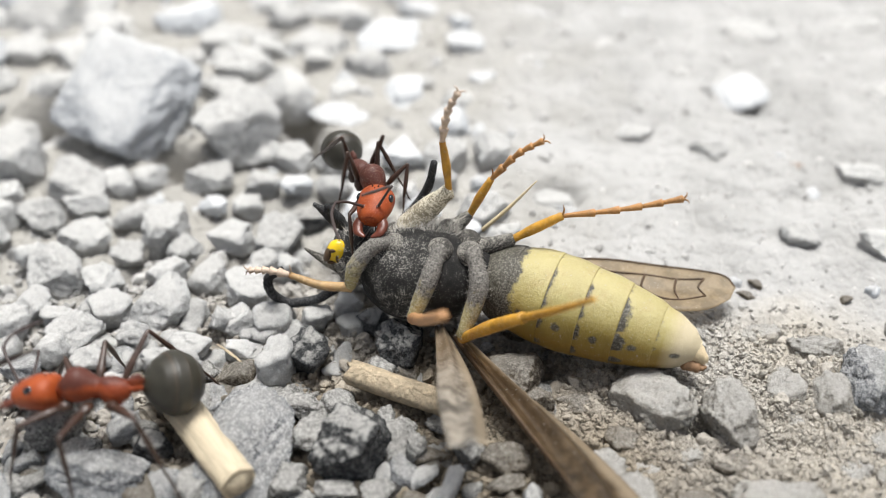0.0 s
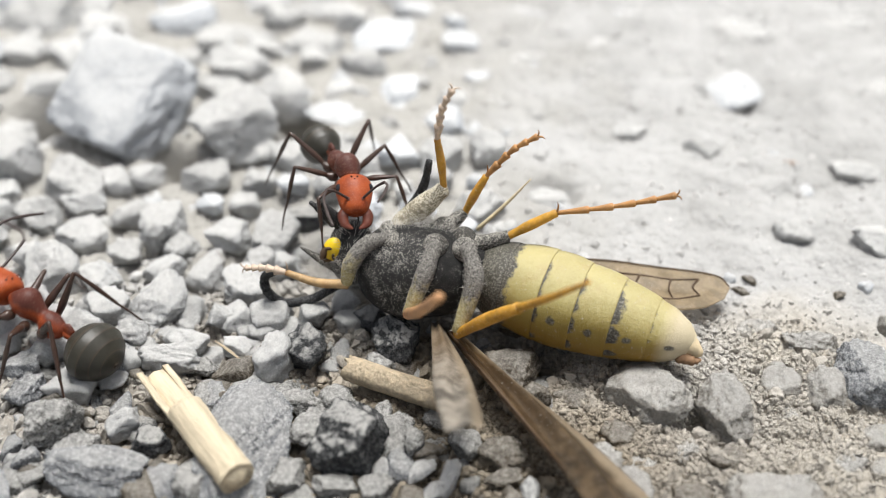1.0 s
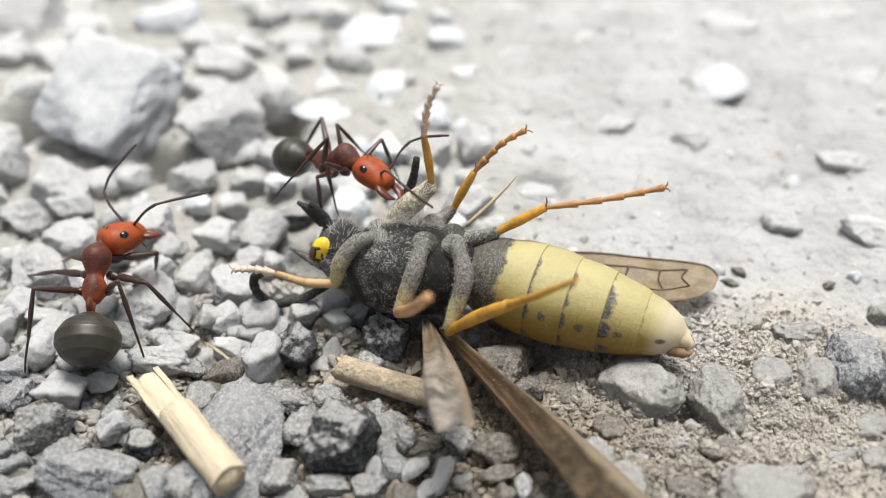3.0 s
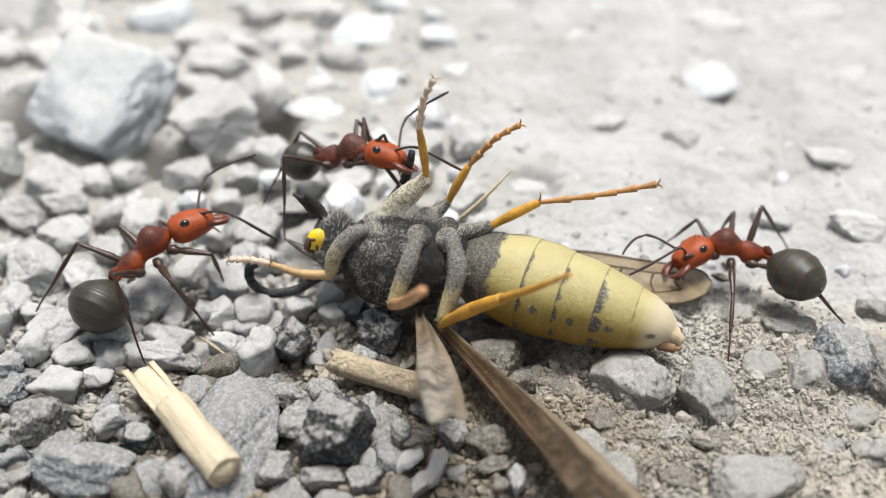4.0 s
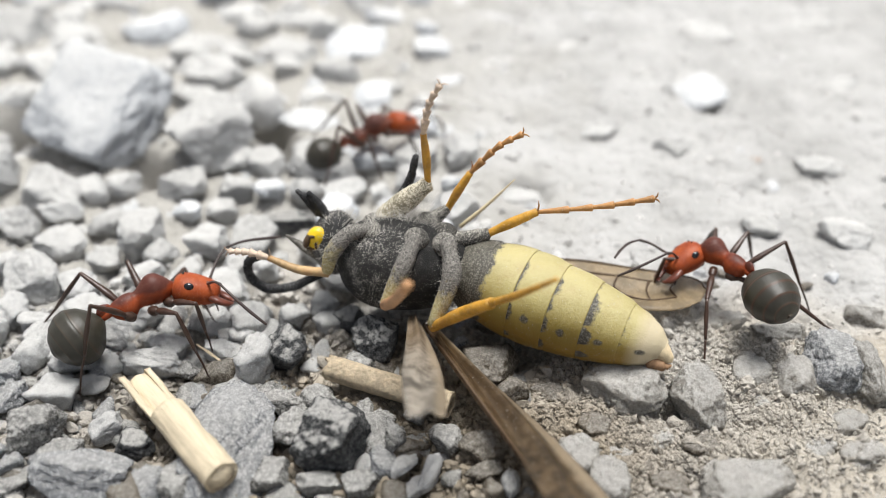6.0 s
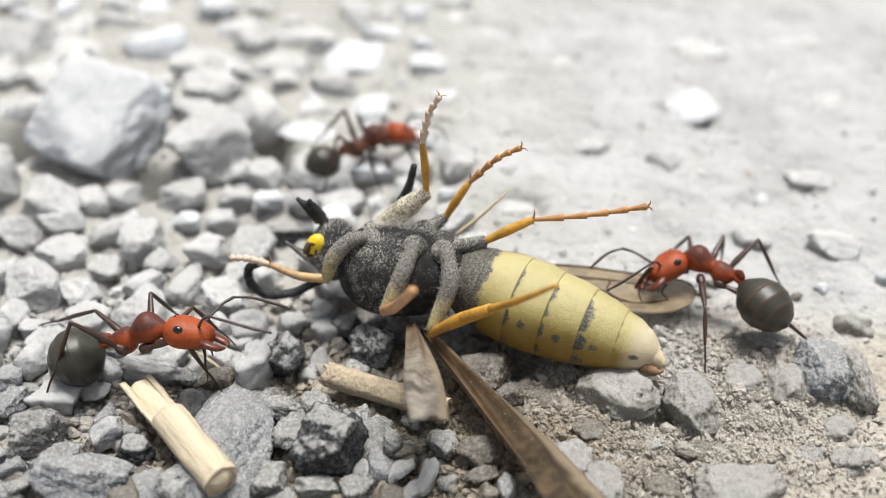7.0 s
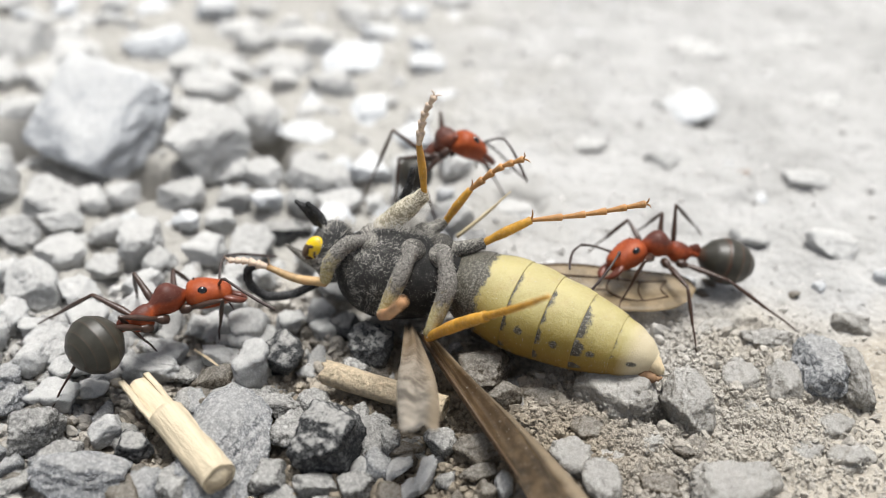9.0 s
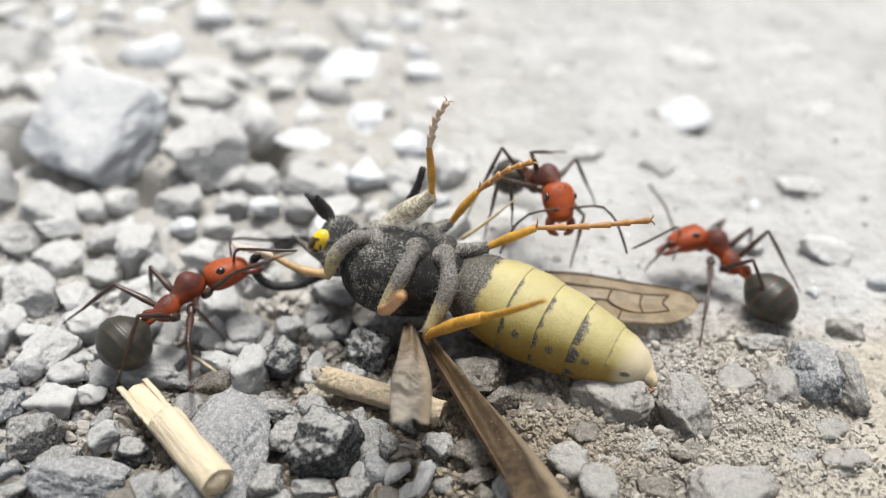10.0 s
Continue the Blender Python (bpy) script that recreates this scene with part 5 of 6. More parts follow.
    made, wa = wing_sheet([(0.62, -1.3, -1.1), (0.74, -3.56, -0.37), (0.85, -5.75, 0.53), (1.19, -8.08, 1.49)], [(0.98, -1.3, -1.25), (1.75, -3.85, -0.56), (2.07, -6.03, 0.29), (2.14, -7.79, 1.28)], 26, 10, fold=0.12, ripple=0.1, ragged=0.05)
    part("wing", made, "wing_pale", wasp, "pale crumpled wing hanging to the ground", None, wa)
    made, wa = wing_sheet([(1.1, -1.3, -1.5), (2.2, -3.7, -1.0), (3.45, -5.9, -0.9), (4.3, -7.6, -0.6), (5.0, -9.3, -0.3)], [(1.45, -1.1, -1.6), (3.0, -3.2, -1.45), (4.65, -5.2, -1.35), (5.8, -6.9, -1.1), (6.8, -8.8, -0.7)], 34, 14, fold=0.15, ripple=0.2, seed=5)
    w = part("wing", made, "wing_dark", wasp, "brown wing folded lengthwise, reaching over the gravel", None, wa)
    part("vein", tube([(1.15, -1.3, -1.42), (2.25, -3.65, -0.93), (3.5, -5.85, -0.83), (4.35, -7.55, -0.52)], [0.06, 0.05, 0.03], 6, 6), "vein", w)
    return wasp


WASP = make_wasp()

# ---- ants ----
HIPS = {"1": (0.62, 0.26, -0.30), "2": (0.10, 0.28, -0.36), "3": (-0.48, 0.27, -0.34)}
BONES = {"1": (1.45, 2.0), "2": (1.6, 2.35), "3": (1.95, 3.0)}
STAND = {"1": (2.3, 1.7), "2": (0.2, 2.5), "3": (-2.6, 2.2)}


def make_ant(label, s, plump, skin, fat=1.0, rear="gaster"):
    """An ant of scale s, its gaster reaching plump millimetres behind the waist; returns the thing and its moving parts by name. x ahead, z up, neck and waist at x = s and -s."""
    sm = Matrix.Scale(s, 4)
    ant = tagged(new("ant"), label, "ant", "ants round the wasp")
    parts = {}

    def add(name, made, mat, parent, lab="", attrs=None):
        return part(name, moved(made, sm), mat, parent, lab, None, attrs)

    th, ta = lathe([(-1.05, 0.12), (-0.92, 0.27), (-0.62, 0.42), (-0.36, 0.40), (-0.18, 0.30), (0.02, 0.36), (0.32, 0.50), (0.6, 0.49), (0.84, 0.33), (1.02, 0.16)], 24, 0.86, 1.0, 5, lambda x: 0.05 + 0.12 * math.cos(3 * x - 1.2))
    thorax = add("thorax", th, skin, ant, "red thorax with a brown back" if skin == "ant_thorax" else "brown thorax grey with fine dust", ta)
    add("neck", tube([(0.9, 0, 0.02), (1.12, 0, 0.0)], [0.16, 0.13], 10, 3), "mandible", thorax)
    hd, ha = lathe([(0.0, 0.16), (0.06, 0.43), (0.28, 0.60), (0.62, 0.63), (1.0, 0.55), (1.3, 0.44), (1.44, 0.30)], 28, 1.0, 0.80, 4)
    head = add("head", hd, "ant_head", ant, "orange-red head", ha)
    for q in (-1, 1):
        add("eye", blob((0.55, 0.54 * q, 0.2), (0.16, 0.1, 0.13), 14, 9), "ant_eye", head, "black oval eye")
        add("mandible", tube([(1.22, 0.30 * q, -0.06), (1.46, 0.42 * q, -0.12), (1.74, 0.36 * q, -0.18), (1.92, 0.12 * q, -0.2)], [0.17, 0.19, 0.17, 0.05], 10, 6, 0.62), "mandible", head, "red-brown open jaw")
        add("antenna_socket", blob((1.06, 0.22 * q, 0.33), (0.11, 0.07, 0.07), 10, 6), "mandible", head)
        e = part("antenna", moved(join(tube([(0, 0, 0), (0.55, 0.5 * q, 0.28), (0.95, 0.78 * q, 0.35)], [0.05, 0.042, 0.055], 8, 5), tube([(0.95, 0.78 * q, 0.35), (1.5, 0.8 * q, 0.15), (2.1, 0.6 * q, -0.15), (2.6, 0.35 * q, -0.4)], [0.04, 0.046, 0.054, 0.04], 8, 7, wobble=0.06)), sm), "antenna", head, "dark elbowed feeler")
        e.matrix_basis = at(1.05 * s, 0.22 * q * s, 0.30 * s)
        parts["antenna" + ("L" if q > 0 else "R")] = e
    add("clypeus", blob((1.3, 0, 0.06), (0.19, 0.26, 0.2), 14, 8), "ant_head", head, "red shield above the jaws")
    for ox, oy in ((0.36, 0.0), (0.26, 0.1), (0.26, -0.1)):
        add("ocellus", blob((ox, oy, 0.475), (0.04, 0.035, 0.03), 8, 5), "ant_eye", head)
    add("palp", tube([(1.25, 0.08, -0.25), (1.4, 0.12, -0.42), (1.5, 0.1, -0.6)], [0.04, 0.035, 0.02], 6, 4), "antenna", head)
    parts["head"] = head
    gaster = add("petiole", join(tube([(0.08, 0, 0), (-0.15, 0, 0.02), (-0.42, 0, 0)], [0.13, 0.15, 0.11], 10, 4), tube([(-0.14, 0, 0.0), (-0.16, 0, 0.25), (-0.17, 0, 0.36)], [0.24, 0.24, 0.13], 12, 4, 0.45)), skin, ant, "waist with an upright scale")
    prof = [(0.0, 0.1), (0.1, 0.42), (0.25, 0.74), (0.45, 0.92), (0.62, 0.90), (0.8, 0.72), (0.93, 0.45), (1.0, 0.1)]
    rad = lambda t: fat * float(np.interp(t, [q[0] for q in prof], [q[1] for q in prof]))  # noqa: E731
    cuts = [0.0, 0.4, 0.62, 0.8, 0.92, 1.0]
    for a, b in zip(cuts, cuts[1:]):
        pts = [(-0.32 - (plump / s - 0.32) * (a + (b - a) * k / 5), rad(a + (b - a) * k / 5) * (0.998 + 0.005 * k / 5)) for k in range(6)] + [(-0.32 - (plump / s - 0.32) * (b + 0.002), rad(b) * 0.98)]
        made, ga = lathe(pts, 28, 1.0, 0.95, 3)
        add("gaster_plate", made, rear, gaster, "", ga)
    parts["gaster"] = gaster
    for k, (hx, hy, hz) in HIPS.items():
        a, b = BONES[k]
        for side, q in (("L", 1), ("R", -1)):
            leg = part("leg", moved(join(tube([(0, 0, 0), (0.2, 0, 0.0), (0.4, 0, 0)], [0.15, 0.175, 0.09], 10, 4), tube([(0.32, 0, 0), (0.75 * a * 0.6, 0, 0.02), (a, 0, 0)], [0.085, 0.135, 0.068], 10, 6, 0.8)), sm), "ant_leg", ant)
            leg.matrix_basis = at(hx * s, hy * q * s, hz * s)
            tib = b * 0.58
            shin = part("shin", moved(join(tube([(0, 0, 0), (tib * 0.5, 0, 0.01), (tib, 0, 0.0)], [0.055, 0.08, 0.05], 9, 5), tube([(tib, 0, 0), (b * 0.8, 0, 0.03), (b, 0, 0.0)], [0.04, 0.035, 0.028], 8, 5), tube([(b, 0, 0), (b + 0.08, 0.03, 0.02), (b + 0.14, 0.08, 0.0)], [0.02, 0.015, 0.006], 5, 2)), sm), "ant_leg", leg)
            shin.matrix_basis = at(a * s, 0, 0)
            parts[side + k] = leg
            parts[side + k + "s"] = shin
    return ant, parts


ANTS = {
    "A": (1.0, make_ant("red wood ant with a large dark gaster on the gravel", 1.0, 2.1, "ant_thorax", 1.06)),
    "B": (0.92, make_ant("red and black wood ant climbing about the wasp", 0.92, 1.85, "ant_thorax_dark", 0.84)),
    "C": (0.92, make_ant("red and black wood ant tugging at the wasp's wing", 0.92, 2.4, "ant_thorax", 1.0, "gaster_red")),
}

# seconds; neck, waist, jaw tip, gaster tip in millimetres; places of the feet that stand clear
ANT_A = [
    (0, (-11.14, -8.60, 2.20), (-9.14, -8.60, 2.33), (-12.69, -8.38, 1.65), (-7.57, -7.65, 1.69), {}),
    (0.5, (-13.35, -5.80, 2.00), (-11.52, -6.58, 1.79), (-14.74, -4.91, 2.17), (-9.76, -6.74, 0.97), {}),
    (0.8, (-13.72, -5.29, 2.00), (-11.94, -5.94, 1.37), (-15.08, -4.35, 2.16), (-10.15, -6.53, 0.88), {}),
    (1, (-13.89, -4.88, 2.00), (-12.20, -5.63, 1.24), (-15.18, -3.85, 2.18), (-10.51, -6.55, 0.90), {}),
    (1.2, (-11.18, -3.26, 2.70), (-11.08, -5.12, 1.99), (-10.27, -1.91, 2.37), (-10.81, -6.91, 1.24), {}),
    (1.5, (-11.11, -3.04, 2.70), (-11.05, -4.88, 1.90), (-10.00, -1.85, 2.38), (-10.80, -6.67, 1.18), {'R1': (-10.05, -2.26), 'R2': (-8.27, -4.52), 'R3': (-9.53, -5.88), 'L1': (-13.69, -1.34), 'L2': (-14.87, -2.11), 'L3': (-13.28, -5.83)}),
    (2, (-11.12, -3.10, 2.70), (-11.05, -4.95, 1.94), (-9.98, -1.94, 2.39), (-10.83, -6.75, 1.24), {}),
    (2.5, (-11.09, -3.03, 2.70), (-11.04, -4.88, 1.93), (-9.96, -1.86, 2.36), (-10.85, -6.68, 1.22), {'R1': (-10.15, -1.88), 'R2': (-8.33, -4.40), 'R3': (-9.51, -5.76), 'L1': (-13.72, -1.18), 'L2': (-14.84, -1.92), 'L3': (-13.11, -6.26)}),
    (3.8, (-11.11, -3.00, 2.70), (-11.10, -4.85, 1.96), (-9.96, -1.83, 2.45), (-10.94, -6.67, 1.26), {'R1': (-10.15, -1.86), 'R2': (-8.32, -4.45), 'R3': (-9.55, -5.79), 'L1': (-13.71, -1.16), 'L2': (-14.84, -1.90), 'L3': (-13.08, -6.29)}),
    (4, (-8.95, -2.42, 2.50), (-10.39, -3.65, 1.86), (-7.45, -1.74, 2.70), (-11.12, -5.33, 1.17), {'R1': (-7.45, -2.48), 'R2': (-7.40, -4.86), 'R3': (-9.39, -5.96), 'L3': (-13.46, -3.97)}),
    (4.5, (-8.92, -2.38, 2.50), (-10.28, -3.65, 1.77), (-7.40, -1.72, 2.64), (-11.12, -5.26, 1.06), {'R1': (-7.40, -2.42), 'R2': (-8.17, -4.78), 'R3': (-9.30, -6.01), 'L3': (-13.46, -3.74)}),
    (5, (-8.75, -3.08, 1.90), (-10.57, -3.57, 1.23), (-7.14, -2.93, 1.53), (-11.80, -4.93, 0.56), {'R1': (-8.04, -4.39), 'R2': (-7.65, -5.64), 'R3': (-10.67, -6.12), 'L3': (-12.90, -4.00), 'L1': (-8.32, -2.92)}),
    (5.5, (-8.77, -3.05, 1.90), (-10.24, -4.41, 1.92), (-7.17, -2.96, 1.46), (-11.54, -5.73, 1.32), {'R1': (-8.02, -4.54), 'R2': (-7.61, -5.73), 'R3': (-10.63, -6.20), 'L3': (-12.89, -4.09), 'L1': (-8.55, -3.30)}),
    (7, (-8.22, -5.99, 2.30), (-10.05, -5.76, 1.53), (-6.59, -6.30, 2.18), (-11.84, -6.15, 0.86), {'R1': (-7.25, -6.05), 'R2': (-6.73, -6.62), 'R3': (-12.06, -7.05), 'L3': (-13.45, -3.78)}),
    (7.5, (-8.21, -5.98, 2.30), (-10.04, -5.75, 1.53), (-6.57, -6.20, 2.09), (-11.80, -6.26, 0.89), {'R1': (-7.25, -6.05), 'R2': (-6.70, -6.61), 'R3': (-12.02, -7.08), 'L3': (-13.33, -3.75)}),
    (8, (-8.37, -6.13, 2.30), (-10.18, -5.84, 1.48), (-6.76, -5.93, 1.99), (-11.53, -7.23, 1.74), {'R1': (-7.28, -6.04), 'R2': (-6.71, -6.57), 'R3': (-12.01, -7.08), 'L3': (-13.30, -3.78)}),
    (8.5, (-8.32, -6.13, 2.30), (-10.14, -5.90, 1.49), (-6.82, -5.65, 1.79), (-11.94, -6.32, 0.87), {'R1': (-7.29, -6.04), 'R2': (-6.69, -6.62), 'R3': (-12.01, -7.08), 'L3': (-13.32, -3.78)}),
    (9, (-8.02, -4.12, 2.00), (-9.54, -5.42, 1.85), (-6.40, -3.85, 1.83), (-10.73, -6.96, 1.99), {'R1': (-7.13, -4.39), 'R2': (-9.00, -5.04), 'R3': (-11.68, -7.31), 'L3': (-13.38, -3.79)}),
    (9.5, (-7.75, -3.95, 2.00), (-9.11, -5.42, 2.13), (-6.13, -3.60, 1.96), (-10.84, -5.86, 1.35), {'R1': (-4.3, -4.89, 2.06), 'R2': (-8.42, -5.64), 'R3': (-11.49, -7.24), 'L3': (-12.56, -3.24)}),
    (10, (-7.50, -3.23, 2.10), (-8.85, -4.68, 1.79), (-5.98, -2.60, 2.27), (-10.20, -5.93, 1.15), {'R1': (-4.48, -3.26, 3.24), 'R2': (-7.34, -7.47), 'R3': (-9.96, -6.93), 'L3': (-12.58, -3.53), 'L1': (-6.87, -4.23)}),
]
ANT_B = [
    (0, (-2.79, -1.90, 4.20), (-3.74, -0.33, 4.06), (-3.01, -3.39, 3.94), (-4.78, 1.47, 3.80), {'R3': (-5.26, 0.37, 3.64), 'L3': (-3.29, 0.66, 3.13), 'R2': (-4.16, -1.93, 3.22), 'L2': (-1.94, -1.13, 3.29), 'L1': (-2.12, -2.23, 3.24)}),
    (0.5, (-2.89, -1.79, 4.20), (-3.77, -0.18, 4.06), (-3.01, -3.28, 3.91), (-5.04, 1.36, 3.42), {}),
    (1, (-3.57, -1.43, 4.20), (-4.41, 0.19, 3.92), (-3.37, -2.84, 3.67), (-5.49, 1.94, 3.51), {}),
    (1.5, (-3.84, -1.16, 4.20), (-4.94, 0.29, 3.94), (-3.59, -2.42, 3.37), (-6.39, 1.71, 3.40), {'R3': (-6.41, -0.22, 3.6), 'R2': (-5.06, -1.62, 2.71), 'L1': (-2.6, -1.69, 2.87), 'L2': (-2.44, -0.75, 2.88)}),
    (2, (-3.84, -1.18, 4.20), (-4.88, 0.30, 3.83), (-2.99, -2.37, 3.78), (-6.36, 1.71, 3.34), {}),
    (2.5, (-3.58, -1.13, 4.20), (-4.93, 0.09, 3.92), (-2.76, -2.35, 3.79), (-6.45, 1.41, 3.33), {'R3': (-6.14, -0.57, 3.59), 'R2': (-5.34, -1.9, 2.49), 'R1': (-5.16, -1.54, 2.91), 'L2': (-2.92, -0.14, 3.24)}),
    (3.8, (-2.45, -0.39, 4.40), (-4.04, 0.18, 3.66), (-1.06, -1.01, 4.28), (-5.61, 1.13, 2.64), {'R3': (-5.32, -2.12, 2.0), 'R2': (-0.91, -1.55, 2.67), 'R1': (-1.46, -0.76, 3.31), 'L3': (-6.29, -0.19, 1.97), 'L1': (-2.39, 0.13, 3.13)}),
    (4, (-2.59, -0.48, 4.40), (-4.18, 0.12, 3.69), (-1.20, -1.10, 4.28), (-5.71, 1.10, 2.64), {'R3': (-5.32, -2.12, 2.0), 'R2': (-0.91, -1.55, 2.67), 'R1': (-1.46, -0.76, 3.31), 'L3': (-6.29, -0.19, 1.97), 'L1': (-2.39, 0.13, 3.13)}),
    (4.5, (-2.58, -0.30, 4.40), (-4.15, 0.20, 3.59), (-1.16, -0.58, 3.92), (-5.69, 1.23, 2.59), {'R3': (-5.32, -2.12, 2.0), 'R2': (-0.91, -1.55, 2.67), 'R1': (-1.46, -0.76, 3.31), 'L3': (-6.29, -0.19, 1.97), 'L1': (-2.39, 0.13, 3.13)}),
    (4.8, (-2.58, -0.30, 4.40), (-4.15, 0.20, 3.59), (-1.16, -0.58, 3.92), (-5.69, 1.23, 2.59), {'R3': (-5.32, -2.12, 2.0), 'R2': (-0.91, -1.55, 2.67), 'R1': (-1.46, -0.76, 3.31), 'L3': (-6.29, -0.19, 1.97), 'L1': (-2.39, 0.13, 3.13)}),
    (5, (-2.01, 4.88, 1.70), (-3.74, 4.41, 1.31), (-0.89, 5.63, 0.97), (-5.07, 2.80, 1.57), {}),
    (5.5, (-2.02, 5.89, 1.70), (-3.66, 5.30, 1.11), (-0.97, 6.75, 0.99), (-5.46, 4.29, 0.72), {}),
    (7, (-1.96, 6.15, 1.70), (-3.63, 5.61, 1.15), (-0.90, 6.99, 0.98), (-5.42, 4.56, 0.84), {}),
    (7.5, (-0.49, 4.24, 2.00), (-2.22, 3.61, 1.97), (0.82, 3.50, 1.71), (-4.13, 4.01, 1.21), {}),
    (8, (0.55, 2.06, 4.12), (-0.32, 2.95, 2.77), (1.60, 0.99, 4.53), (-0.98, 3.74, 1.05), {}),
    (8.5, (0.60, 2.17, 4.31), (-0.37, 2.70, 2.84), (1.85, 1.60, 3.57), (-1.70, 2.64, 1.35), {'R3': (-2.75, 0.73, 1.45), 'R2': (-0.84, 0.75, 2.45), 'R1': (1.52, 0.17, 1.45)}),
    (9, (0.69, 1.46, 4.35), (-0.27, 2.34, 3.06), (1.85, 1.77, 3.37), (-1.20, 2.66, 1.32), {}),
    (9.5, (3.97, -0.62, 4.00), (2.86, 0.69, 3.34), (4.60, -1.53, 2.95), (1.59, 2.03, 2.34), {'R3': (-0.08, 0.75, 4.0), 'R1': (4.21, -1.72, 1.96), 'R2': (3.44, -0.88, 3.01)}),
    (10, (4.22, -0.40, 4.00), (3.42, 1.12, 3.33), (4.37, -1.55, 3.01), (2.38, 2.57, 2.23), {'R3': (1.18, -0.19, 2.41), 'L3': (4.87, 2.2, 3.6), 'R1': (2.77, -1.1, 2.43), 'L1': (4.82, -1.53, 1.27)}),
]
ANT_C = [
    (4, (8.51, -2.21, 1.90), (10.32, -2.46, 1.63), (7.27, -3.02, 1.53), (11.49, -4.36, 1.89), {'L1': (7.54, -2.88), 'L2': (8.63, -6.17), 'L3': (12.99, -5.08)}),
    (4.5, (8.62, -2.09, 1.90), (9.95, -3.34, 2.12), (7.36, -2.88, 1.54), (11.11, -5.22, 2.58), {'L1': (7.62, -3.33), 'L2': (8.60, -6.13), 'L3': (13.03, -4.91)}),
    (5, (8.68, -2.65, 1.90), (10.43, -2.58, 1.35), (7.49, -3.55, 1.54), (11.44, -4.55, 1.78), {'L1': (7.53, -4.33), 'L2': (8.47, -5.92), 'L3': (12.98, -4.89)}),
    (5.5, (8.73, -2.25, 1.90), (9.79, -3.69, 2.35), (7.49, -3.07, 1.53), (10.50, -5.80, 2.70), {'L1': (7.17, -3.26), 'L2': (8.47, -6.06), 'L3': (12.85, -5.30)}),
    (7, (8.26, -2.14, 2.00), (9.75, -3.22, 2.05), (7.00, -2.91, 1.60), (10.93, -5.12, 1.74), {'L2': (8.52, -5.89), 'L3': (12.80, -5.34)}),
    (7.5, (6.57, -2.24, 2.30), (8.31, -2.83, 2.33), (5.47, -3.25, 1.97), (9.95, -4.24, 1.71), {'L2': (8.46, -5.95), 'L3': (10.25, -6.49)}),
    (8, (6.22, -1.30, 2.30), (7.96, -1.91, 2.24), (5.13, -2.30, 1.95), (9.83, -3.07, 1.80), {'L2': (7.43, -2.96)}),
    (8.5, (6.75, -1.35, 2.20), (8.58, -1.31, 1.97), (5.72, -2.43, 1.86), (10.63, -2.24, 1.90), {'L2': (10.68, -2.87), 'L3': (10.84, -4.09)}),
    (9, (6.96, -1.88, 2.20), (8.72, -1.66, 1.70), (5.71, -2.68, 1.83), (10.89, -1.66, 1.10), {'L2': (8.49, -5.05), 'L3': (12.22, -4.17)}),
    (9.5, (6.97, -2.03, 2.20), (8.79, -2.08, 1.92), (5.72, -2.83, 1.85), (10.96, -2.17, 1.32), {'L2': (8.46, -5.05), 'L3': (11.35, -3.94)}),
    (10, (9.60, -0.49, 1.90), (10.65, -1.91, 1.38), (8.15, -0.95, 1.70), (12.03, -3.60, 0.82), {'L2': (8.66, -5.14), 'L3': (11.69, -3.85)}),
]

# where the ants stand on something above the ground: seconds, height
SUPPORT = {"A": [(0, 0.2), (10, 0.2)], "B": [(0, 2.4), (4.5, 2.6), (5.0, 0.2), (7.5, 0.2), (8.0, 1.4), (9.0, 1.6), (9.5, 2.0), (10, 2.0)], "C": [(0, 0.2), (7.0, 0.3), (8.0, 0.9), (9.5, 0.9), (10, 0.3)]}
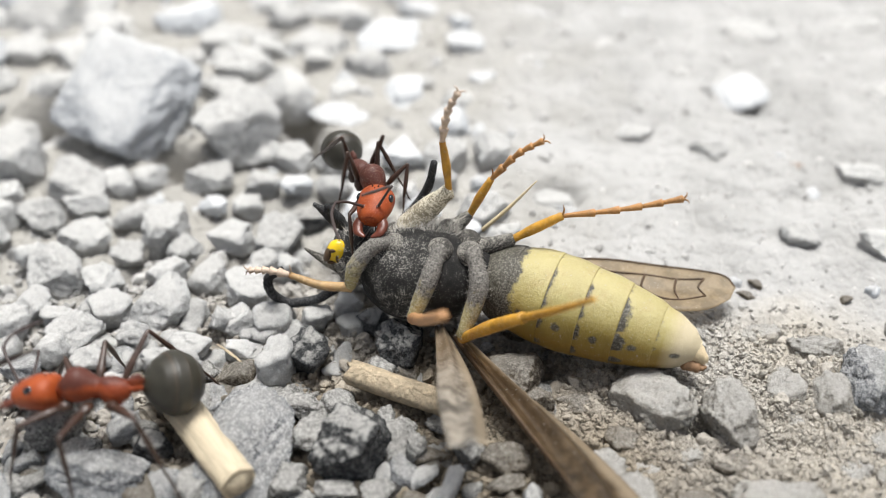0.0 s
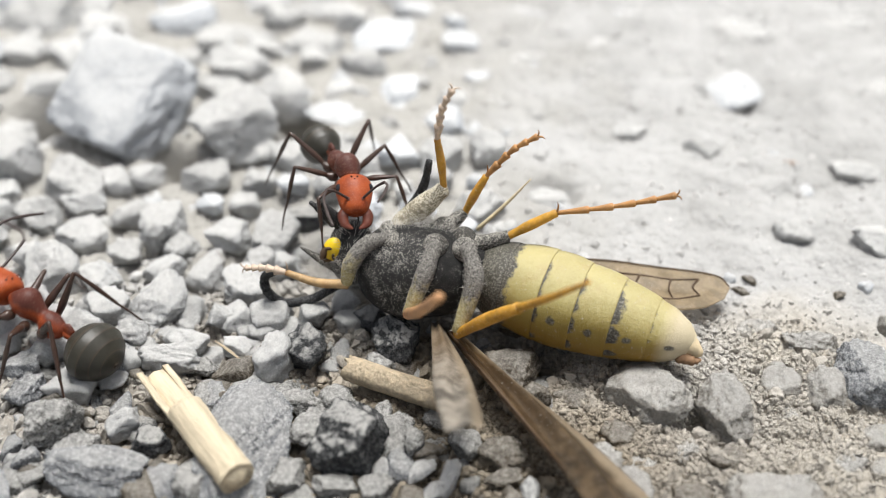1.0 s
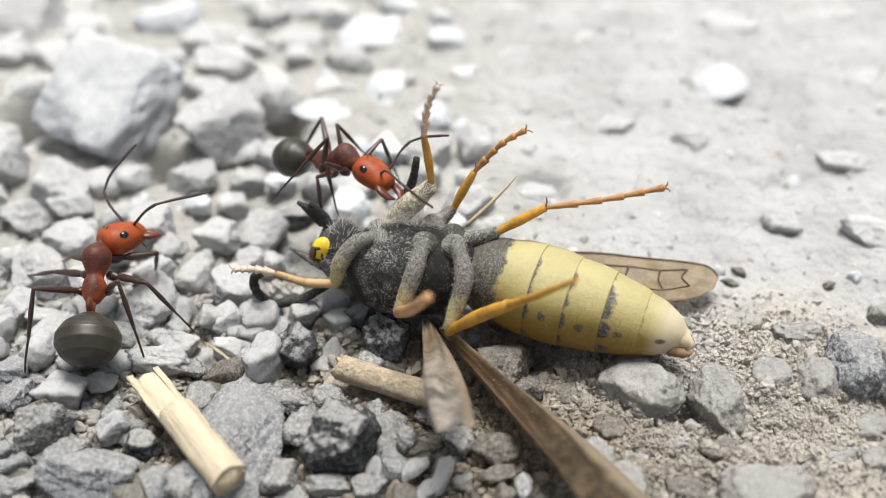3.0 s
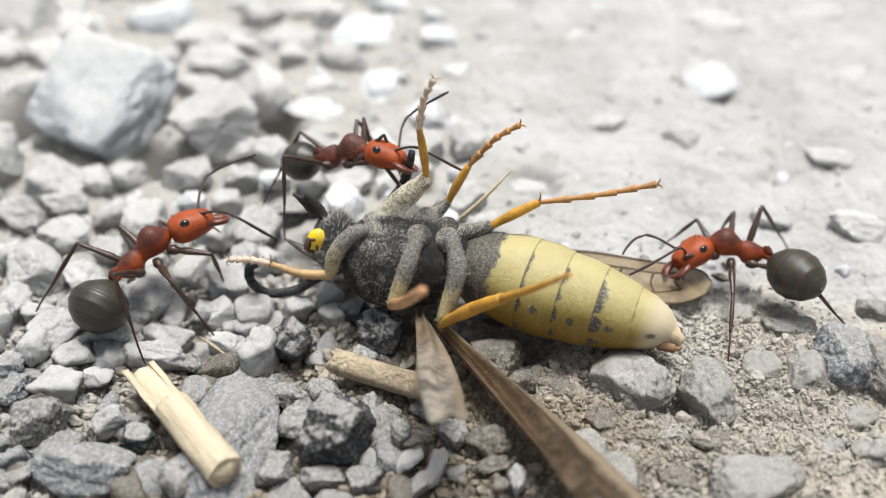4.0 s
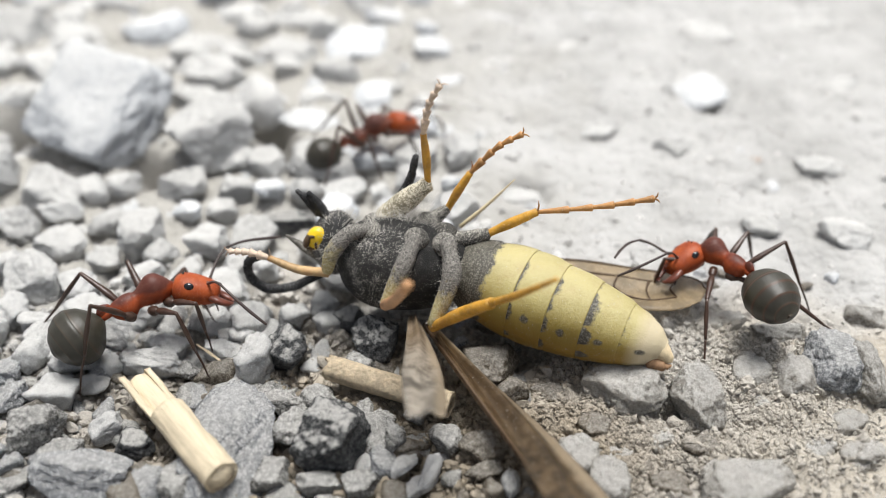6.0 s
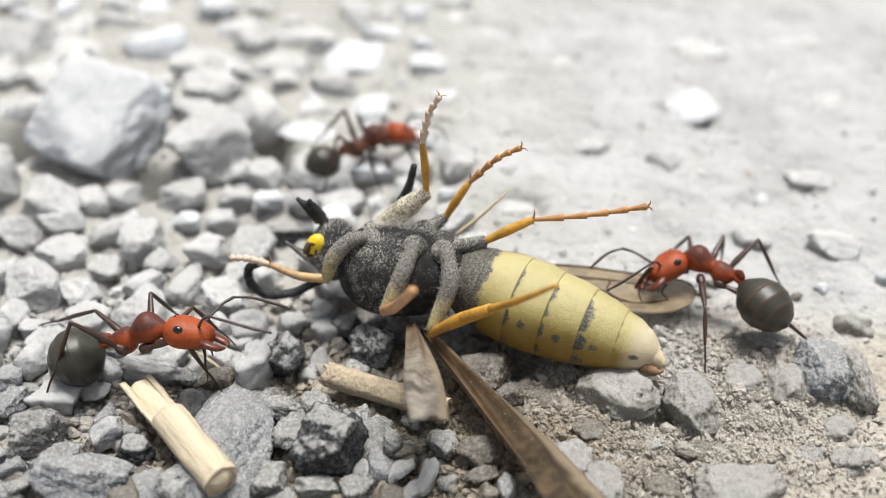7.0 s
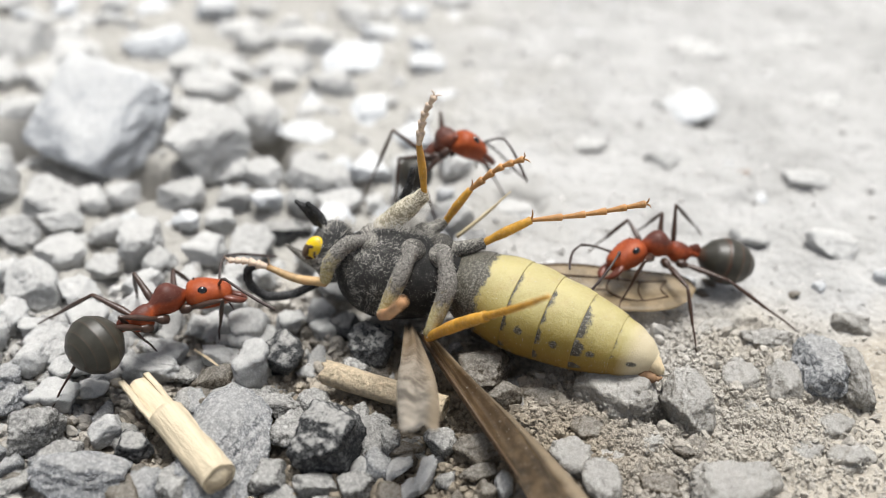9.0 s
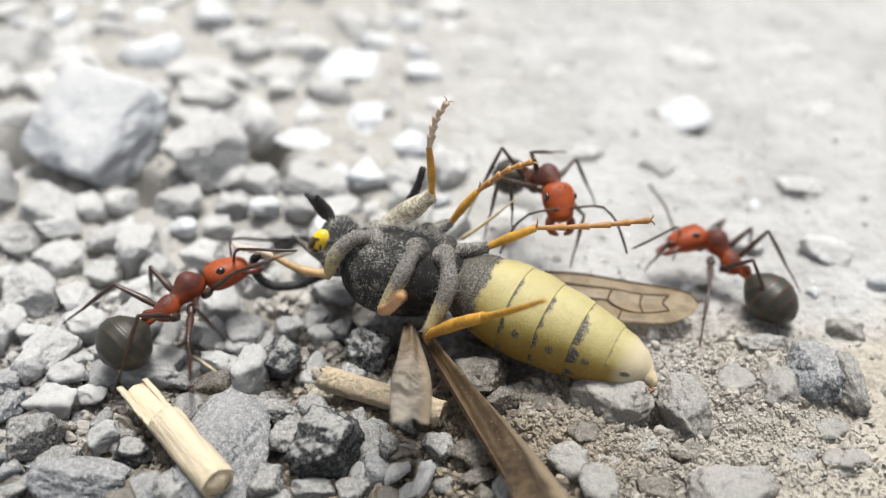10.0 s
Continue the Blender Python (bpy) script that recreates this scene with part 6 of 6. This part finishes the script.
# turns of the feelers: seconds, degrees
FEELERS = {
    "A": {
        "L": [(1, 26, -36, -84), (1.5, -1, -42, 31), (2, -2, -46, 31), (2.5, 13, -71, -2), (3.8, 8, -64, 4), (4, 7, -33, -12), (4.5, 9, -40, -12), (5, 7, -37, -9), (5.5, 12, -56, -8), (7, 3, -25, 9), (7.5, 4, -49, 9), (8, 5, -55, 8), (8.5, 16, -51, -21), (9, 2, -19, 35), (9.5, 3, -16, 48), (10, 5, -3, 39)],
        "R": [(1.5, -3, -15, -22), (2, -2, -15, -21), (2.5, -2, -23, -20), (3.8, -2, -20, -19), (4, 1, 28, -8), (4.5, -3, 15, -18), (5, -6, -1, -39), (5.5, -7, 9, -37), (7, -2, -20, -11), (7.5, -1, -27, -34), (8, -1, -24, -39), (8.5, -2, -22, -25), (9, -6, 1, -41), (9.5, -1, -9, 4), (10, -4, -10, -37)],
    },
    "B": {
        "L": [(2.5, 14, -63, -7), (3.8, 5, -73, 12), (4, 5, -72, 12), (4.5, 40, -77, -34), (5, 3, -22, -9), (7, 4, -22, -22), (7.5, 3, -24, 7), (8, 54, -57, -81), (8.5, 3, -30, 10), (9, -4, -0, -23), (9.5, 10, -68, 4), (10, 2, -22, 35)],
        "R": [(0, -6, -33, 9), (1, -4, -46, -9), (2.5, -3, -25, -4), (3.8, -1, -10, 4), (4, -0, -9, 14), (4.5, -2, -15, -0), (5, 6, 14, 14), (7, 2, 3, 10), (7.5, -4, -11, -42), (8, -1, -13, 16), (8.5, -1, 8, -8), (9, -13, 14, -55), (9.5, 1, -37, -35), (10, -11, 15, -47)],
    },
    "C": {
        "L": [(4, 4, -26, 1), (4.5, 4, -22, -24), (5, 7, -34, -13), (5.5, 5, -32, -6), (7, 3, -23, 4), (7.5, 3, -24, -1), (8, 4, -31, 7), (8.5, 3, -22, 11), (9, 3, -10, 21), (9.5, 3, -24, 4), (10, 2, -17, 17)],
        "R": [(4, -11, -39, 22), (4.5, -8, -39, 9), (5, 4, -44, -39), (5.5, -13, -41, 27), (7, -7, -37, 10), (7.5, -9, -43, 10), (8, -5, -32, 5), (8.5, 23, -60, -67), (9, -8, -28, 34), (9.5, -10, -41, 15), (10, -53, -64, 67)],
    },
}


def reach(hip, foot, a, b, out):
    """The knee of a two-bone limb from hip to foot, bent upwards and outwards; and the foot that it can reach."""
    d = foot - hip
    n = min(max(d.length, abs(a - b) * 1.15), (a + b) * 0.985)
    d.normalize()
    k = (a * a + n * n - b * b) / (2 * n)
    h = math.sqrt(max(a * a - k * k, 0.0))
    up = Vector((0, 0.35 * out, 1.0))
    up = (up - up.dot(d) * d).normalized()
    return hip + d * k + up * h, hip + d * n


def drive_ant(key, rows):
    s, (ant, parts) = ANTS[key]
    keys = {name: [] for name in parts}
    body = []
    sup = SUPPORT[key]
    for t, neck, waist, jaw, tip, feet in rows:
        neck, waist, jaw, tip = (Vector(v) for v in (neck, waist, jaw, tip))
        root = axes_pose((neck + waist) / 2, neck - waist, (0, 0.3, 1))
        body.append((t, root))
        inv = root.inverted()
        keys["head"].append((t, inv @ axes_pose(neck, jaw - neck, (0, 0.55, 1))))
        keys["gaster"].append((t, inv @ axes_pose(waist, waist - tip, (0, 0.3, 1))))
        base = float(np.interp(t, [q[0] for q in sup], [q[1] for q in sup]))
        for k, (hx, hy, hz) in HIPS.items():
            a, b = (q * s for q in BONES[k])
            for side, q in (("L", 1), ("R", -1)):
                if side + k in feet:
                    f = Vector((*feet[side + k], 0.25)[:3])
                else:
                    sx, sy = STAND[k]
                    f = root @ Vector((sx * s * MM, sy * q * s * MM, 0)) / MM
                    f.z = base
                f = inv @ (f * MM) / MM
                hip = Vector((hx * s, hy * q * s, hz * s))
                knee, f = reach(hip, f, a, b, q)
                leg = axes_pose(hip, knee - hip, (0, 0.2 * q, 1))
                keys[side + k].append((t, leg))
                keys[side + k + "s"].append((t, leg.inverted() @ axes_pose(knee, f - knee, (0, 0.2 * q, 1))))
    for side, q in (("L", 1), ("R", -1)):
        own = FEELERS[key][side]
        own = [(0.0, *own[0][1:])] * (own[0][0] > 0) + own
        keys["antenna" + side] = [(t, at(1.05 * s, 0.22 * q * s, 0.30 * s, rx, ry, rz)) for t, rx, ry, rz in own]
    walk(ant, body)
    for name, r in keys.items():
        walk(parts[name], r)


# how the wasp is tugged about: seconds, shift in millimetres, turns in degrees
WASP_ROWS = [
    (0, 0.01, -0.13, 0.01, -0.5, 0.2, 0.5),
    (0.5, 0.06, 0.01, -0.07, -0.3, -0.6, -0.4),
    (1, -0.03, -0.13, -0.05, -3.0, -0.0, 0.5),
    (1.5, -0.05, -0.12, -0.12, -0.7, -1.8, 0.1),
    (2, -0.05, -0.14, 0.02, -0.3, -1.0, -0.1),
    (2.5, -0.04, -0.15, -0.07, -2.6, -0.7, 0.6),
    (4, -0.02, -0.08, -0.00, -1.8, 0.3, -0.1),
    (4.5, 0.00, -0.00, 0.00, 0.0, -0.0, -0.0),
    (5, 0.12, 0.12, 0.17, -1.9, 3.3, -2.7),
    (5.5, 0.07, -0.07, 0.18, -3.2, 1.6, -4.3),
    (7, 0.10, 0.12, 0.13, -2.6, 2.4, -3.4),
    (7.5, 0.10, 0.04, 0.22, -0.7, 2.2, -3.2),
    (8, 0.04, -0.37, 0.16, -0.4, 0.1, 0.6),
    (8.5, 0.11, -0.21, 0.18, -1.9, 0.4, -4.6),
    (9, 0.13, -0.12, 0.14, -1.1, 1.8, -4.7),
    (9.5, 0.21, 0.10, 0.26, -0.2, 4.0, -6.0),
    (10, 0.31, 0.28, 0.19, -1.4, 3.9, -7.9),
]


def motions():
    x, y, z = WASP_AT
    walk(WASP, [(t, at(x + a, y + b, z + c, rx, ry, rz)) for t, a, b, c, rx, ry, rz in WASP_ROWS])
    for name, base in (("fore", (-0.07, 0.7, 1.52)), ("mid", (0.95, 0.6, 1.0)), ("hind", (1.37, 0.1, 0.97)), ("wing", (2.6, 0.7, -0.55))):
        walk(WASP_LIMBS[name], [(t, at(*base, rx, ry, rz)) for t, rx, ry, rz in LIMB_ROWS[name]])
    off = Vector((13.0, 1.0, 0.0))
    t0, *first = ANT_C[0]
    away = tuple(tuple(Vector(v) + off) for v in first[:4])
    drive_ant("A", ANT_A)
    drive_ant("B", ANT_B)
    drive_ant("C", [(0.0, *away, {}), (2.8, *away, {}), (3.1, *(tuple(Vector(v) + off * 0.7) for v in first[:4]), {}), (3.4, *(tuple(Vector(v) + off * 0.33) for v in first[:4]), {}), (3.7, *(tuple(Vector(v) + off * 0.03) for v in first[:4]), {}), *ANT_C])


motions()
